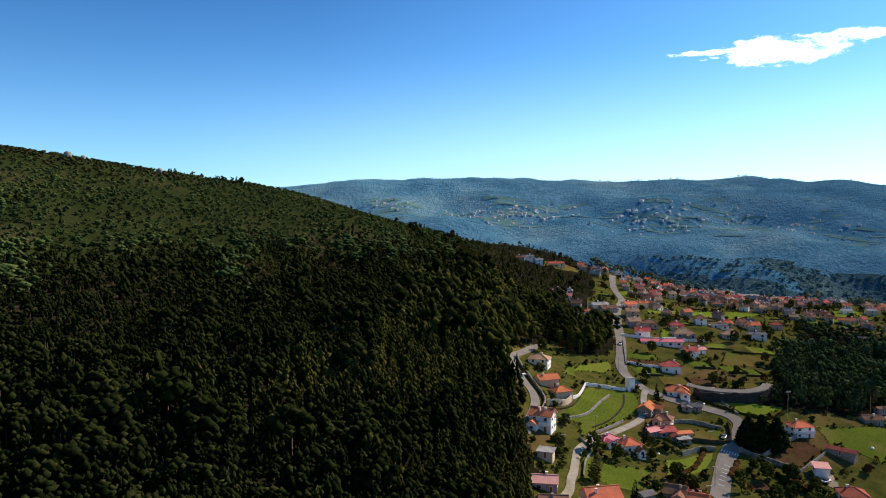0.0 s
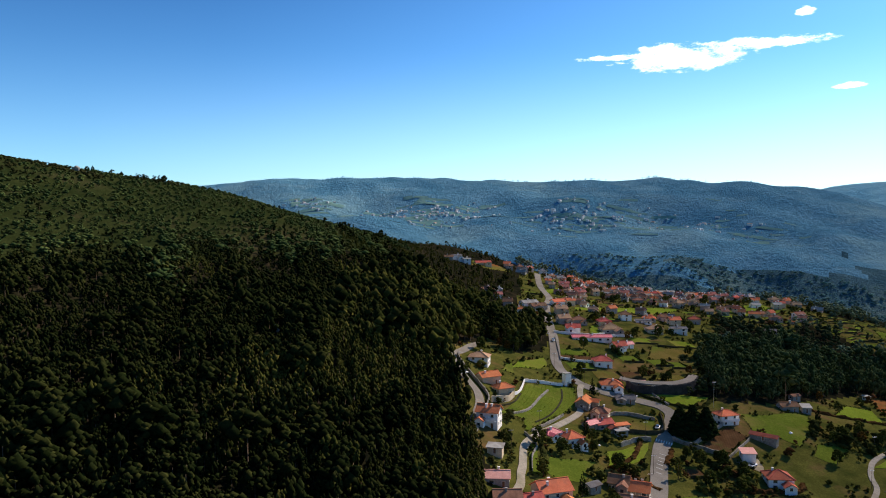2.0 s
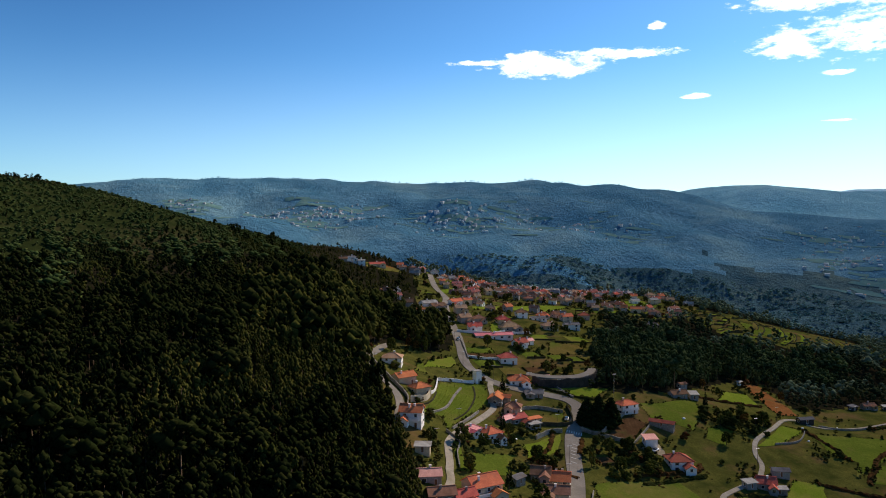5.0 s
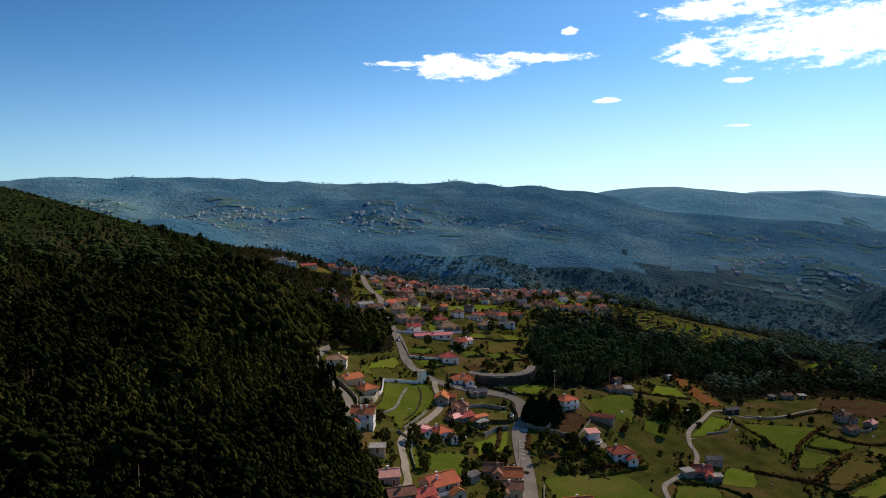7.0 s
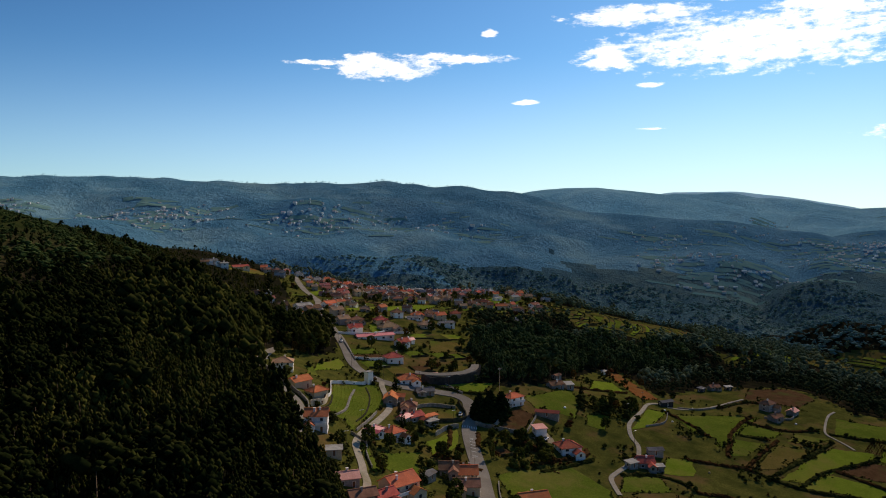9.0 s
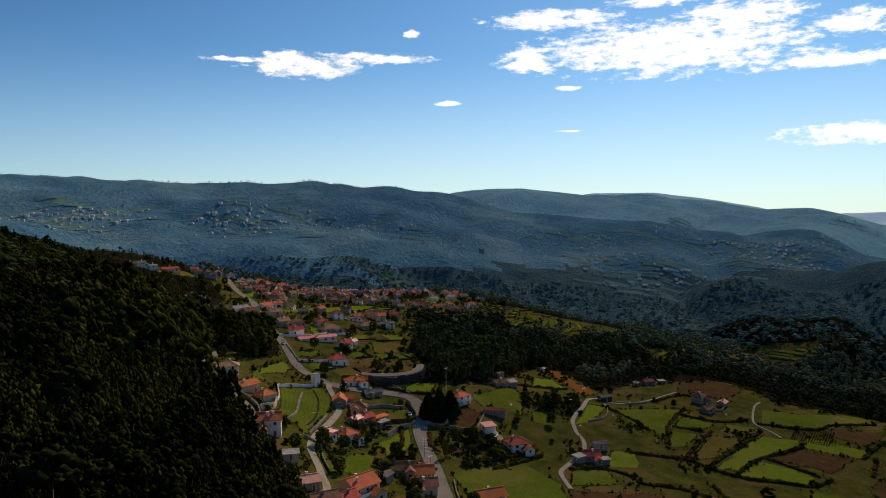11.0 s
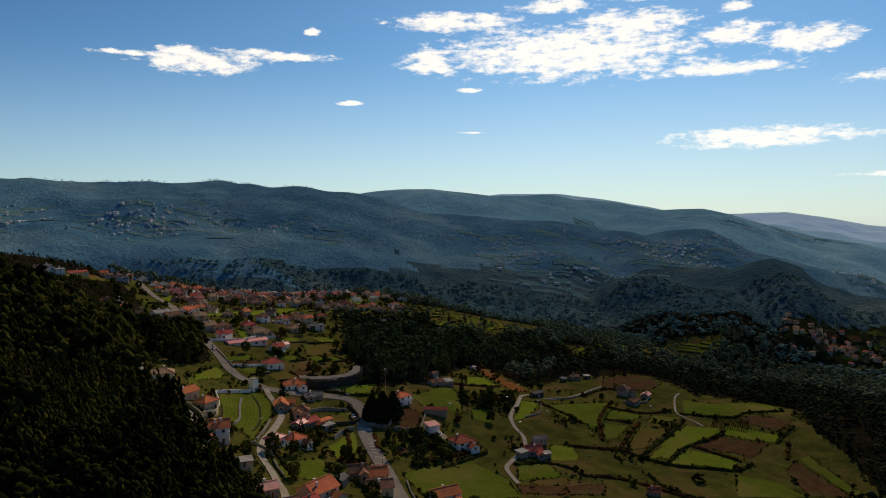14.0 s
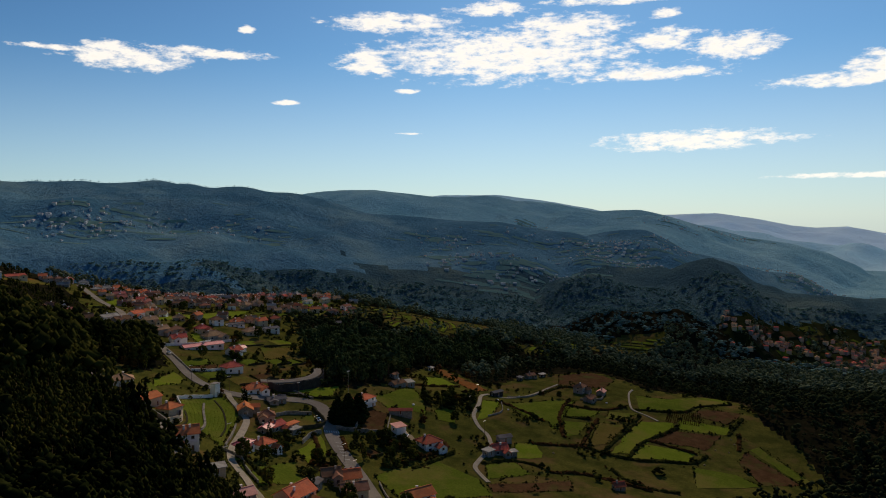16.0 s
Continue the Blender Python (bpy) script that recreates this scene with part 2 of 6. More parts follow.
M = {
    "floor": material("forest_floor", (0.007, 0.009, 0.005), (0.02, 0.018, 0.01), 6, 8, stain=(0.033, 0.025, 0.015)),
    "heath": material("heath", (0.012, 0.019, 0.006), (0.03, 0.037, 0.012), 20, 14, stain=(0.035, 0.031, 0.015), depth=0.8),
    "meadow": material("rough_meadow", (0.036, 0.048, 0.011), (0.128, 0.122, 0.028), 9, 11, stain=(0.125, 0.078, 0.034), depth=0.85),
    # hill colours have haze put in: bluer and paler with each step of distance
    "near_hill": material("hazed_valley_side", (0.034, 0.082, 0.112), (0.074, 0.14, 0.165), 50, 7, stain=(0.10, 0.148, 0.14), bump=0.8, depth=0.6),
    # the fine dark mottling imitates shade between far crowns
    "far": material("hazed_far_woodland", (0.052, 0.158, 0.25), (0.118, 0.255, 0.35), 75, 9, stain=(0.155, 0.27, 0.31), bump=0.8, depth=0.55),
    "distant": material("hazed_distant_hills", (0.15, 0.34, 0.44), (0.22, 0.42, 0.51), 110, 11, stain=(0.26, 0.45, 0.51), bump=0.7, depth=0.5),
    "middle": material("hazed_middle_hills", (0.34, 0.56, 0.67), (0.40, 0.61, 0.71), 160, 11, bump=0.3, depth=0.22),
    "remote": material("hazed_remote_hills", (0.50, 0.68, 0.82), (0.54, 0.71, 0.84), 300, 9, bump=0.2, depth=0.15),
    "grass": material("green_field", (0.076, 0.112, 0.014), (0.13, 0.162, 0.023), 12, 14, stain=(0.14, 0.116, 0.034), depth=0.8),
    "bright": material("bright_pasture", (0.118, 0.172, 0.016), (0.175, 0.22, 0.026), 10, 14, stain=(0.16, 0.15, 0.032), depth=0.75),
    "dry": material("dry_field", (0.1114, 0.0972, 0.02228), (0.167, 0.1255, 0.03848), 8, 10, stain=(0.08019, 0.1053, 0.0162), depth=0.75),
    "soil": material("ploughed_soil", (0.07229, 0.03848, 0.01823), (0.1276, 0.0729, 0.03645), 5, 8, stain=(0.06379, 0.06885, 0.02025), bands=(0.5, 0.6, (0.82, 0.82, 0.82))),
    "clay": material("red_clay", (0.1725, 0.066, 0.021), (0.24, 0.105, 0.0375), 6, 8, stain=(0.0975, 0.078, 0.027)),
    "asphalt": material("asphalt", (0.19, 0.172, 0.148), (0.262, 0.24, 0.21), 7, 12, stain=(0.145, 0.132, 0.115)),
    "track": material("pale_track", (0.2812, 0.2531, 0.2063), (0.3937, 0.3562, 0.2906), 4, 8, stain=(0.1875, 0.1781, 0.1125)),
    "paint": material("road_paint", (0.5, 0.5, 0.48), (0.6, 0.6, 0.57), 1, 6),
    "stone": material("granite_wall", (0.175, 0.1628, 0.14), (0.3325, 0.315, 0.28), 1.2, 4, stain=(0.0875, 0.0875, 0.0525)),
    # wall stone in a darker, slightly green tone
    "mossy": material("dark_wall_stone", (0.030, 0.030, 0.018), (0.075, 0.070, 0.045), 1.5, 5, stain=(0.03, 0.036, 0.014)),
    "sand": material("bare_yard", (0.26, 0.221, 0.1495), (0.364, 0.3185, 0.221), 5, 9, stain=(0.156, 0.156, 0.065)),
    "white": material("white_render", (0.66, 0.65, 0.63), (0.78, 0.77, 0.75), 3, 6, stain=(0.5, 0.48, 0.45), bump=0.1, depth=0.3),
    "cream": material("cream_render", (0.483, 0.4025, 0.276), (0.575, 0.4945, 0.368), 3, 6, stain=(0.414, 0.345, 0.253), bump=0.1),
    "grey": material("grey_render", (0.25, 0.2375, 0.225), (0.35, 0.3375, 0.3125), 3, 6, stain=(0.1875, 0.1812, 0.1688), bump=0.1),
    "orange": material("orange_tiles", (0.47, 0.15, 0.072), (0.6, 0.22, 0.105), 2.5, 7, stain=(0.33, 0.13, 0.075), rough=0.7, objects=0.16),
    "red": material("red_tiles", (0.36, 0.095, 0.068), (0.49, 0.145, 0.105), 2.5, 7, stain=(0.25, 0.085, 0.07), rough=0.7, objects=0.18),
    "brown": material("weathered_tiles", (0.2025, 0.1097, 0.07087), (0.3206, 0.1773, 0.1181), 2, 7, stain=(0.135, 0.09281, 0.0675), rough=0.8, objects=0.16),
    "tan": material("tan_tiles", (0.351, 0.2228, 0.135), (0.459, 0.3105, 0.1958), 2.5, 7, stain=(0.2565, 0.1755, 0.1215), rough=0.8, objects=0.12),
    "rose": material("rose_tiles", (0.30, 0.125, 0.095), (0.42, 0.19, 0.145), 2.5, 7, stain=(0.21, 0.11, 0.09), rough=0.75, objects=0.22),
    # greyish pink of walls in shade, given as their base colour
    "rosy": material("shade_rose_render", (0.42, 0.31, 0.26), (0.52, 0.40, 0.34), 3, 6, stain=(0.33, 0.26, 0.22), bump=0.1),
    "magenta": material("painted_sheet_roof", (0.20, 0.045, 0.068), (0.28, 0.07, 0.10), 2.5, 7, stain=(0.15, 0.045, 0.06), rough=0.55, spec=0.08),
    "pinkish": material("faded_pink_roof", (0.54, 0.2835, 0.2497), (0.648, 0.3645, 0.324), 2.5, 7, stain=(0.4185, 0.2295, 0.2025), rough=0.6),
    "sheet": material("light_sheet_roof", (0.22, 0.22, 0.22), (0.34, 0.34, 0.33), 2.5, 7, stain=(0.15, 0.14, 0.13), rough=0.6),
    "slate": material("dark_sheet_roof", (0.10, 0.10, 0.11), (0.17, 0.17, 0.18), 2.5, 7, stain=(0.12, 0.10, 0.085), rough=0.7),
    "glass": material("window_glass", (0.02, 0.025, 0.03), (0.03, 0.035, 0.045), 2, 4, rough=0.08, bump=0, spec=0.5),
    "frame": material("window_frame", (0.5, 0.49, 0.47), (0.6, 0.59, 0.57), 0.5, 4, rough=0.5, bump=0, spec=0.3),
    "door": material("painted_door", (0.16, 0.08, 0.045), (0.22, 0.12, 0.07), 0.6, 5, rough=0.6),
    "bark": material("bark", (0.07, 0.05, 0.035), (0.13, 0.1, 0.075), 0.5, 4),
    "steel": material("galvanised_steel", (0.42, 0.43, 0.44), (0.52, 0.53, 0.54), 0.8, 5, rough=0.4, metal=0.8, spec=0.5),
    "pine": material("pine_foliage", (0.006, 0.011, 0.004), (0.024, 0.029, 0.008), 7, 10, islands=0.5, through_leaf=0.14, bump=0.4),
    "gum": material("eucalyptus_foliage", (0.021, 0.030, 0.008), (0.078, 0.08, 0.018), 30, 24, islands=0.45, through_leaf=0.2, bump=0.4),
    "leaf": material("broadleaf_foliage", (0.036, 0.056, 0.013), (0.125, 0.132, 0.032), 9, 10, islands=0.45, objects=0.2, through_leaf=0.45, bump=0.5),
    # pine lightened and blued: haze behind the village painted into the leaves
    "dusky": material("hazed_pine_foliage", (0.030, 0.056, 0.026), (0.095, 0.125, 0.050), 7, 10, islands=0.5, through_leaf=0.3, bump=0.5),
    # lighter green than the lower wood, with some haze in the colour
    "upland": material("hazed_upland_foliage", (0.026, 0.048, 0.018), (0.074, 0.1, 0.031), 26, 12, islands=0.35, through_leaf=0.15, bump=0.5),
    "gorse": material("heath_shrubs", (0.020, 0.026, 0.010), (0.046, 0.046, 0.017), 20, 12, islands=0.35, through_leaf=0.12, bump=0.5),
    "scrub": material("dark_scrub_foliage", (0.020, 0.030, 0.009), (0.07, 0.074, 0.021), 5, 10, islands=0.4, through_leaf=0.35, bump=0.5),
    "autumn": material("autumn_foliage", (0.084, 0.0476, 0.0126), (0.14, 0.0812, 0.0196), 6, 10, islands=0.35, through_leaf=0.3, bump=0.6),
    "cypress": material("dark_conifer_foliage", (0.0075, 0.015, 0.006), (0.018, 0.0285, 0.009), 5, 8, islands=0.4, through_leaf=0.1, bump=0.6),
    # ridge-top crowns, tinted blue with painted haze
    "canopy": material("hazed_far_canopy", (0.052, 0.135, 0.18), (0.105, 0.205, 0.24), 70, 10, islands=0.3, bump=0.2, depth=0.3),
    "heather": material("bracken", (0.06, 0.033, 0.012), (0.0975, 0.054, 0.021), 5, 8, islands=0.35, through_leaf=0.2, bump=0.6),
    "hay": material("hay", (0.30, 0.24, 0.14), (0.42, 0.34, 0.2), 0.8, 5),
    "tarp": material("white_sheeting", (0.7, 0.7, 0.7), (0.82, 0.82, 0.82), 0.8, 5, rough=0.5),
    "tyre": material("tyre_rubber", (0.02, 0.02, 0.02), (0.03, 0.03, 0.03), 0.4, 4, rough=0.8),
    "carpaint": material("car_paint", (0.5, 0.5, 0.52), (0.56, 0.56, 0.58), 2, 5, rough=0.25, bump=0, objects=0.5, spec=0.5),
    # far plots, roofs and walls: their blue-grey tint is painted haze
    "farfield": material("hazed_far_terraces", (0.105, 0.215, 0.215), (0.155, 0.255, 0.22), 12, 6, bump=0.1),
    "farroof": material("hazed_far_roofs", (0.30, 0.25, 0.25), (0.42, 0.34, 0.33), 3, 5, bump=0, islands=0.3),
    "farwall": material("hazed_far_walls", (0.5, 0.515, 0.53), (0.62, 0.635, 0.65), 3, 5, bump=0),
    # lifted and blued to put haze into the valley crowns
    "valley": material("hazed_valley_foliage", (0.066, 0.104, 0.074), (0.185, 0.215, 0.125), 12, 10, islands=0.3, through_leaf=0.2, bump=0.3),
    # darker copy of the valley foliage, with the backlit crowns' shade in it
    "glen": material("shaded_glen_foliage", (0.018, 0.031, 0.016), (0.06, 0.074, 0.032), 12, 10, islands=0.35, through_leaf=0.2, bump=0.3),
    # bluer again for the slopes beyond: haze in the leaf colour
    "slope": material("hazed_slope_foliage", (0.088, 0.172, 0.188), (0.175, 0.265, 0.25), 40, 9, islands=0.22, through_leaf=0.2, bump=0.2, depth=0.35),
    # near-black that holds the curved wall's shade; a few sheds share it
    "basalt": material("shade_dark_wall", (0.03, 0.03, 0.032), (0.055, 0.055, 0.055), 2, 5, stain=(0.02, 0.022, 0.02)),
    "vine": material("vine_leaves", (0.0675, 0.09, 0.006), (0.1125, 0.123, 0.012), 4, 8, islands=0.3, through_leaf=0.3),
}

# ---- the lie of the land: heights every 100 m by 80 m, and the ranges beyond ----
LAND = np.array([
    [82, 52, 25, 7, -20, -30, -36, -30, -38, -47, -55],
    [92, 64, 33, 11, -10, -21, -29, -23, -34, -51, -56],
    [105, 82, 58, 29, 0, -13, -17, -22, -46, -55, -60],
    [124, 103, 69, 47, 13, 3, -12, -16, -44, -51, -56],
    [137, 122, 90, 55, 27, 13, -6, -22, -32, -40, -49],
    [145, 132, 107, 75, 36, 25, 10, -3, -16, -29, -46],
    [137, 128, 116, 83, 46, 26, 20, 10, -10, -30, -46],
    [123, 116, 104, 85, 55, 33, 20, 16, -5, -35, -47],
    [107, 97, 88, 70, 66, 37, 19, 0, -25, -39, -45],
], float)
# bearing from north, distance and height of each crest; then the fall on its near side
# crest heights are set to fit the skylines in the camera's view
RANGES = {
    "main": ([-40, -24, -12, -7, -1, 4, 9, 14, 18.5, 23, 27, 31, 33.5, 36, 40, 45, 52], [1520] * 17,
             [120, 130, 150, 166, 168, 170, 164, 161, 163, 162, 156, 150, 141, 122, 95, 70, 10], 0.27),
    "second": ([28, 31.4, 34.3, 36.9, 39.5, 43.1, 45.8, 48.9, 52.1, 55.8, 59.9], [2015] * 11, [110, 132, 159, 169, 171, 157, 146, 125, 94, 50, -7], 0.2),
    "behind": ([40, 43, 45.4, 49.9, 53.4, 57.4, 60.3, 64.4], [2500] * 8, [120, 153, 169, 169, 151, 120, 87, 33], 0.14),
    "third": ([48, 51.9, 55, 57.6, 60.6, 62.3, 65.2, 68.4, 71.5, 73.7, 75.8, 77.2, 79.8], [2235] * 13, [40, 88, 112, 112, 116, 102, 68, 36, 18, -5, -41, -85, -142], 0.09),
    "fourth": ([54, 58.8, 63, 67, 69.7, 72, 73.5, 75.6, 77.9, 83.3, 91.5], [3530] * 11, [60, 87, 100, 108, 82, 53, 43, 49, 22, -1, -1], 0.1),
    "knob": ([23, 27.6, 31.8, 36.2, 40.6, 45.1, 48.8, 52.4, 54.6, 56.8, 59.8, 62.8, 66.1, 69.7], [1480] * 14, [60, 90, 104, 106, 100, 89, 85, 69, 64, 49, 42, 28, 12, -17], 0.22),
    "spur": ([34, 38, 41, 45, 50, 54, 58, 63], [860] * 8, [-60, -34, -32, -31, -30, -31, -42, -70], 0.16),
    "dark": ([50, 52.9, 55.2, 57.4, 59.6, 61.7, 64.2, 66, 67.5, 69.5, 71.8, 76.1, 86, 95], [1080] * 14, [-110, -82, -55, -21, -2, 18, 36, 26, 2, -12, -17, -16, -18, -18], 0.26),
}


def bend(t):
    return [-.5 * t + t * t - .5 * t ** 3, 1 - 2.5 * t * t + 1.5 * t ** 3, .5 * t + 2 * t * t - 1.5 * t ** 3, -.5 * t * t + .5 * t ** 3]


@functools.lru_cache(None)
def wave_set(scale, seed):
    r = np.random.RandomState(seed)
    rows = []
    for _ in range(7):
        a, f, p = r.uniform(0, 6.28), r.uniform(0.6, 1.7) / scale * 6.28, r.uniform(0, 6.28)
        rows.append((np.cos(a) * f, np.sin(a) * f, p))
    return rows


def waves(x, y, scale, seed):
    """A smooth rolling relief from crossed waves, about -1 to 1."""
    out = 0
    for kx, ky, p in wave_set(scale, seed):
        out = out + np.sin(x * kx + y * ky + p)
    return out / 3.5


def ground_z(x, y):
    """Height of the ground at x, y (arrays)."""
    x, y = np.asarray(x, float), np.asarray(y, float)
    u, v = np.clip((x + 320) / 100, 0, 9.9999), np.clip((y - 80) / 80, 0, 7.9999)
    i, j = u.astype(int), v.astype(int)
    wu, wv = bend(u - i), bend(v - j)
    z = 0
    for a in range(4):
        for b in range(4):
            z = z + wu[a] * wv[b] * LAND[np.clip(j + b - 1, 0, 8), np.clip(i + a - 1, 0, 10)]
    near = np.maximum(z - 0.3 * np.maximum(0, y - 720) - 0.02 * np.maximum(0, x - 680), -64)
    az, r = np.degrees(np.arctan2(x, y)), np.hypot(x, y)
    if r.size and r.max() < 560:
        return np.maximum(near, -260)
    far = np.full_like(near, -70.0)
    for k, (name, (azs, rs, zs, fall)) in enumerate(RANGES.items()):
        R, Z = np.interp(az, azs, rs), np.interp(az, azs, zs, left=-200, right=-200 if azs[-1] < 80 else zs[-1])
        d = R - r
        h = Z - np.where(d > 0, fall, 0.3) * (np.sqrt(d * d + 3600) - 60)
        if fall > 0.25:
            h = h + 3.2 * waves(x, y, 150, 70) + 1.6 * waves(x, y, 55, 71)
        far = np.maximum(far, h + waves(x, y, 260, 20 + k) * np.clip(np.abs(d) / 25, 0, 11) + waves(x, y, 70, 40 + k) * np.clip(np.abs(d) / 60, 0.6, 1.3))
    t = np.clip((r - 560) / 250, 0, 1)
    far = np.where(r > 560, far, -200) - (1 - t) * 60
    return np.maximum(near, far)


# ---- building helpers ----
def mesh_object(name, verts, faces, mats, parent=None, slots=None, smooth=False):
    data = bpy.data.meshes.new(name)
    data.from_pydata(verts, [], faces)
    for mat in mats if isinstance(mats, (list, tuple)) else [mats]:
        data.materials.append(mat)
    if slots is not None:
        data.polygons.foreach_set("material_index", np.asarray(slots, np.int32))
    if smooth:
        data.polygons.foreach_set("use_smooth", np.ones(len(data.polygons), bool))
    data.update()
    ob = new(name, data)
    ob.parent = parent
    return ob


def part(name, bm, mat, parent, label=""):
    data = bpy.data.meshes.new(name)
    bm.to_mesh(data)
    bm.free()
    data.materials.append(mat)
    ob = new(name, data)
    ob.parent = parent
    return tagged(ob, label)


def box(x0, y0, z0, x1, y1, z1, bm=None, bevel=0.0):
    bm = bm or bmesh.new()
    made = bmesh.ops.create_cube(bm, size=1, matrix=Matrix.Translation(((x0 + x1) / 2, (y0 + y1) / 2, (z0 + z1) / 2)) @ Matrix.Diagonal((x1 - x0, y1 - y0, z1 - z0, 1)))
    if bevel:
        bmesh.ops.bevel(bm, geom=list({e for v in made["verts"] for e in v.link_edges}), offset=bevel, segments=1, affect="EDGES")
    return bm


def thing(name, x, y, z, turn, label, category, group=""):
    root = new(name)
    root.empty_display_size = 0.5
    root.matrix_basis = pose(x, y, z, 0, 0, turn)
    return tagged(root, label, category, group)


def gz(x, y):
    return float(ground_z(np.array([x]), np.array([y]))[0])


def inside(x, y, poly):
    """Which points lie inside a polygon (arrays)."""
    x, y = np.asarray(x, float), np.asarray(y, float)
    hit = np.zeros(x.shape, bool)
    for (x0, y0), (x1, y1) in zip(poly, poly[1:] + poly[:1]):
        if y0 != y1:
            hit ^= ((y0 > y) != (y1 > y)) & (x < (x1 - x0) * (y - y0) / (y1 - y0) + x0)
    return hit


def resample(line, step):
    """A smooth line through the points, in even steps."""
    p = np.array(line, float)
    q = [p[0]]
    for k in range(len(p) - 1):
        a, b, c, d = p[max(k - 1, 0)], p[k], p[k + 1], p[min(k + 2, len(p) - 1)]
        n = max(2, int(np.linalg.norm(c - b) / step) + 1)
        for s in np.linspace(0, 1, n + 1)[1:]:
            w = bend(s)
            q.append(w[0] * a + w[1] * b + w[2] * c + w[3] * d)
    return np.array(q)


def sides(p, half):
    d = np.gradient(p, axis=0)
    d /= np.linalg.norm(d, axis=1)[:, None] + 1e-9
    n = np.c_[d[:, 1], -d[:, 0]]
    return p - n * half, p + n * half


def ribbon(name, line, width, mat, lift, step=3.0, parent=None, thick=0.35):
    """A road or path laid on the ground, with a low kerb's thickness."""
    p = resample(line, step)
    lo, hi = sides(p, width / 2)
    n = len(p)
    rows = []
    for q, drop in ((lo, thick), (lo, 0), (hi, 0), (hi, thick)):
        zz = ground_z(q[:, 0], q[:, 1]) + lift - drop
        rows.append(np.c_[q, zz])
    v = np.concatenate(rows)
    f = []
    for k in range(3):
        for i in range(n - 1):
            f.append((k * n + i, k * n + i + 1, (k + 1) * n + i + 1, (k + 1) * n + i))
    return mesh_object(name, v.tolist(), f, mat, parent)


def patch(name, poly, mat, lift, step=5.0, ragged=0.7):
    """A field: its outline laid on the ground, finely divided, edges slightly uneven."""
    rng = np.random.RandomState(int(abs(poly[0][0] * 7 + poly[0][1] * 3)) % 9999)
    p = np.array(poly + poly[:1], float)
    edge = []
    for a, b in zip(p[:-1], p[1:]):
        n = max(1, int(np.linalg.norm(b - a) / step))
        for s in np.arange(n) / n:
            edge.append(a + (b - a) * s + rng.uniform(-ragged, ragged, 2))
    bm = bmesh.new()
    bm.faces.new([bm.verts.new((*q, 0)) for q in edge])
    bmesh.ops.triangulate(bm, faces=bm.faces[:])
    for _ in range(3):
        long = [e for e in bm.edges if e.calc_length() > step * 1.8]
        if not long:
            break
        bmesh.ops.subdivide_edges(bm, edges=long, cuts=1)
        bmesh.ops.triangulate(bm, faces=[f for f in bm.faces if len(f.verts) > 3])
    xy = np.array([v.co[:2] for v in bm.verts])
    for v, z in zip(bm.verts, ground_z(xy[:, 0], xy[:, 1])):
        v.co.z = z + lift
    for f in bm.faces:
        if f.normal.z < 0:
            f.normal_flip()
    return part(name, bm, mat, None)


def wall_along(name, line, height, width, mat, label, category, step=2.0, seed=1):
    """A dry-stone wall or bank that follows the ground with an uneven top."""
    rng = np.random.RandomState(seed)
    p = resample(line, step)
    lo, hi = sides(p, width / 2)
    n = len(p)
    zc = ground_z(p[:, 0], p[:, 1])
    top = zc + height * (1 + rng.uniform(-0.12, 0.12, n))
    rows = [np.c_[lo, zc - 0.6], np.c_[lo, top], np.c_[hi, top], np.c_[hi, zc - 0.6]]
    v = np.concatenate(rows)
    f = [(k * n + i, k * n + i + 1, (k + 1) * n + i + 1, (k + 1) * n + i) for k in range(3) for i in range(n - 1)]
    f += [(0, n, 2 * n, 3 * n), (n - 1, 4 * n - 1, 3 * n - 1, 2 * n - 1)]
    ob = mesh_object(name, v.tolist(), f, mat)
    return tagged(ob, label, category)


def bank_along(name, line, height, width, mat, label, category, step=1.2, seed=1):
    """A hedge or scrubby bank: a rounded, uneven ridge that follows the ground."""
    rng = np.random.RandomState(seed)
    p = resample(line, step)
    n = len(p)
    zc = ground_z(p[:, 0], p[:, 1])
    swell = 1 + 0.35 * np.sin(np.arange(n) * 0.7 + rng.uniform(0, 6)) * np.sin(np.arange(n) * 0.23) + rng.uniform(-0.3, 0.3, n)
    rows = []
    for off, up in ((-1, -0.4), (-0.9, 0.35), (-0.5, 0.85), (0, 1.0), (0.5, 0.85), (0.9, 0.35), (1, -0.4)):
        lo, hi = sides(p, width / 2 * abs(off) + 1e-3)
        q = (lo if off < 0 else hi) + rng.normal(0, 0.12 * width, (n, 2))
        rows.append(np.c_[q, zc + height * up * np.where(up > 0, swell * rng.uniform(0.8, 1.2, n), 1)])
    v = np.concatenate(rows)
    f = [(k * n + i, k * n + i + 1, (k + 1) * n + i + 1, (k + 1) * n + i) for k in range(6) for i in range(n - 1)]
    return tagged(mesh_object(name, v.tolist(), f, mat), label, category)


# ---- foliage: clumps gathered into crowns ----
OCTA = np.array([(1, 0, 0), (-1, 0, 0), (0, 1, 0), (0, -1, 0), (0, 0, 1), (0, 0, -1)], float)
OCTA_F = np.array([(0, 2, 4), (2, 1, 4), (1, 3, 4), (3, 0, 4), (2, 0, 5), (1, 2, 5), (3, 1, 5), (0, 3, 5)])


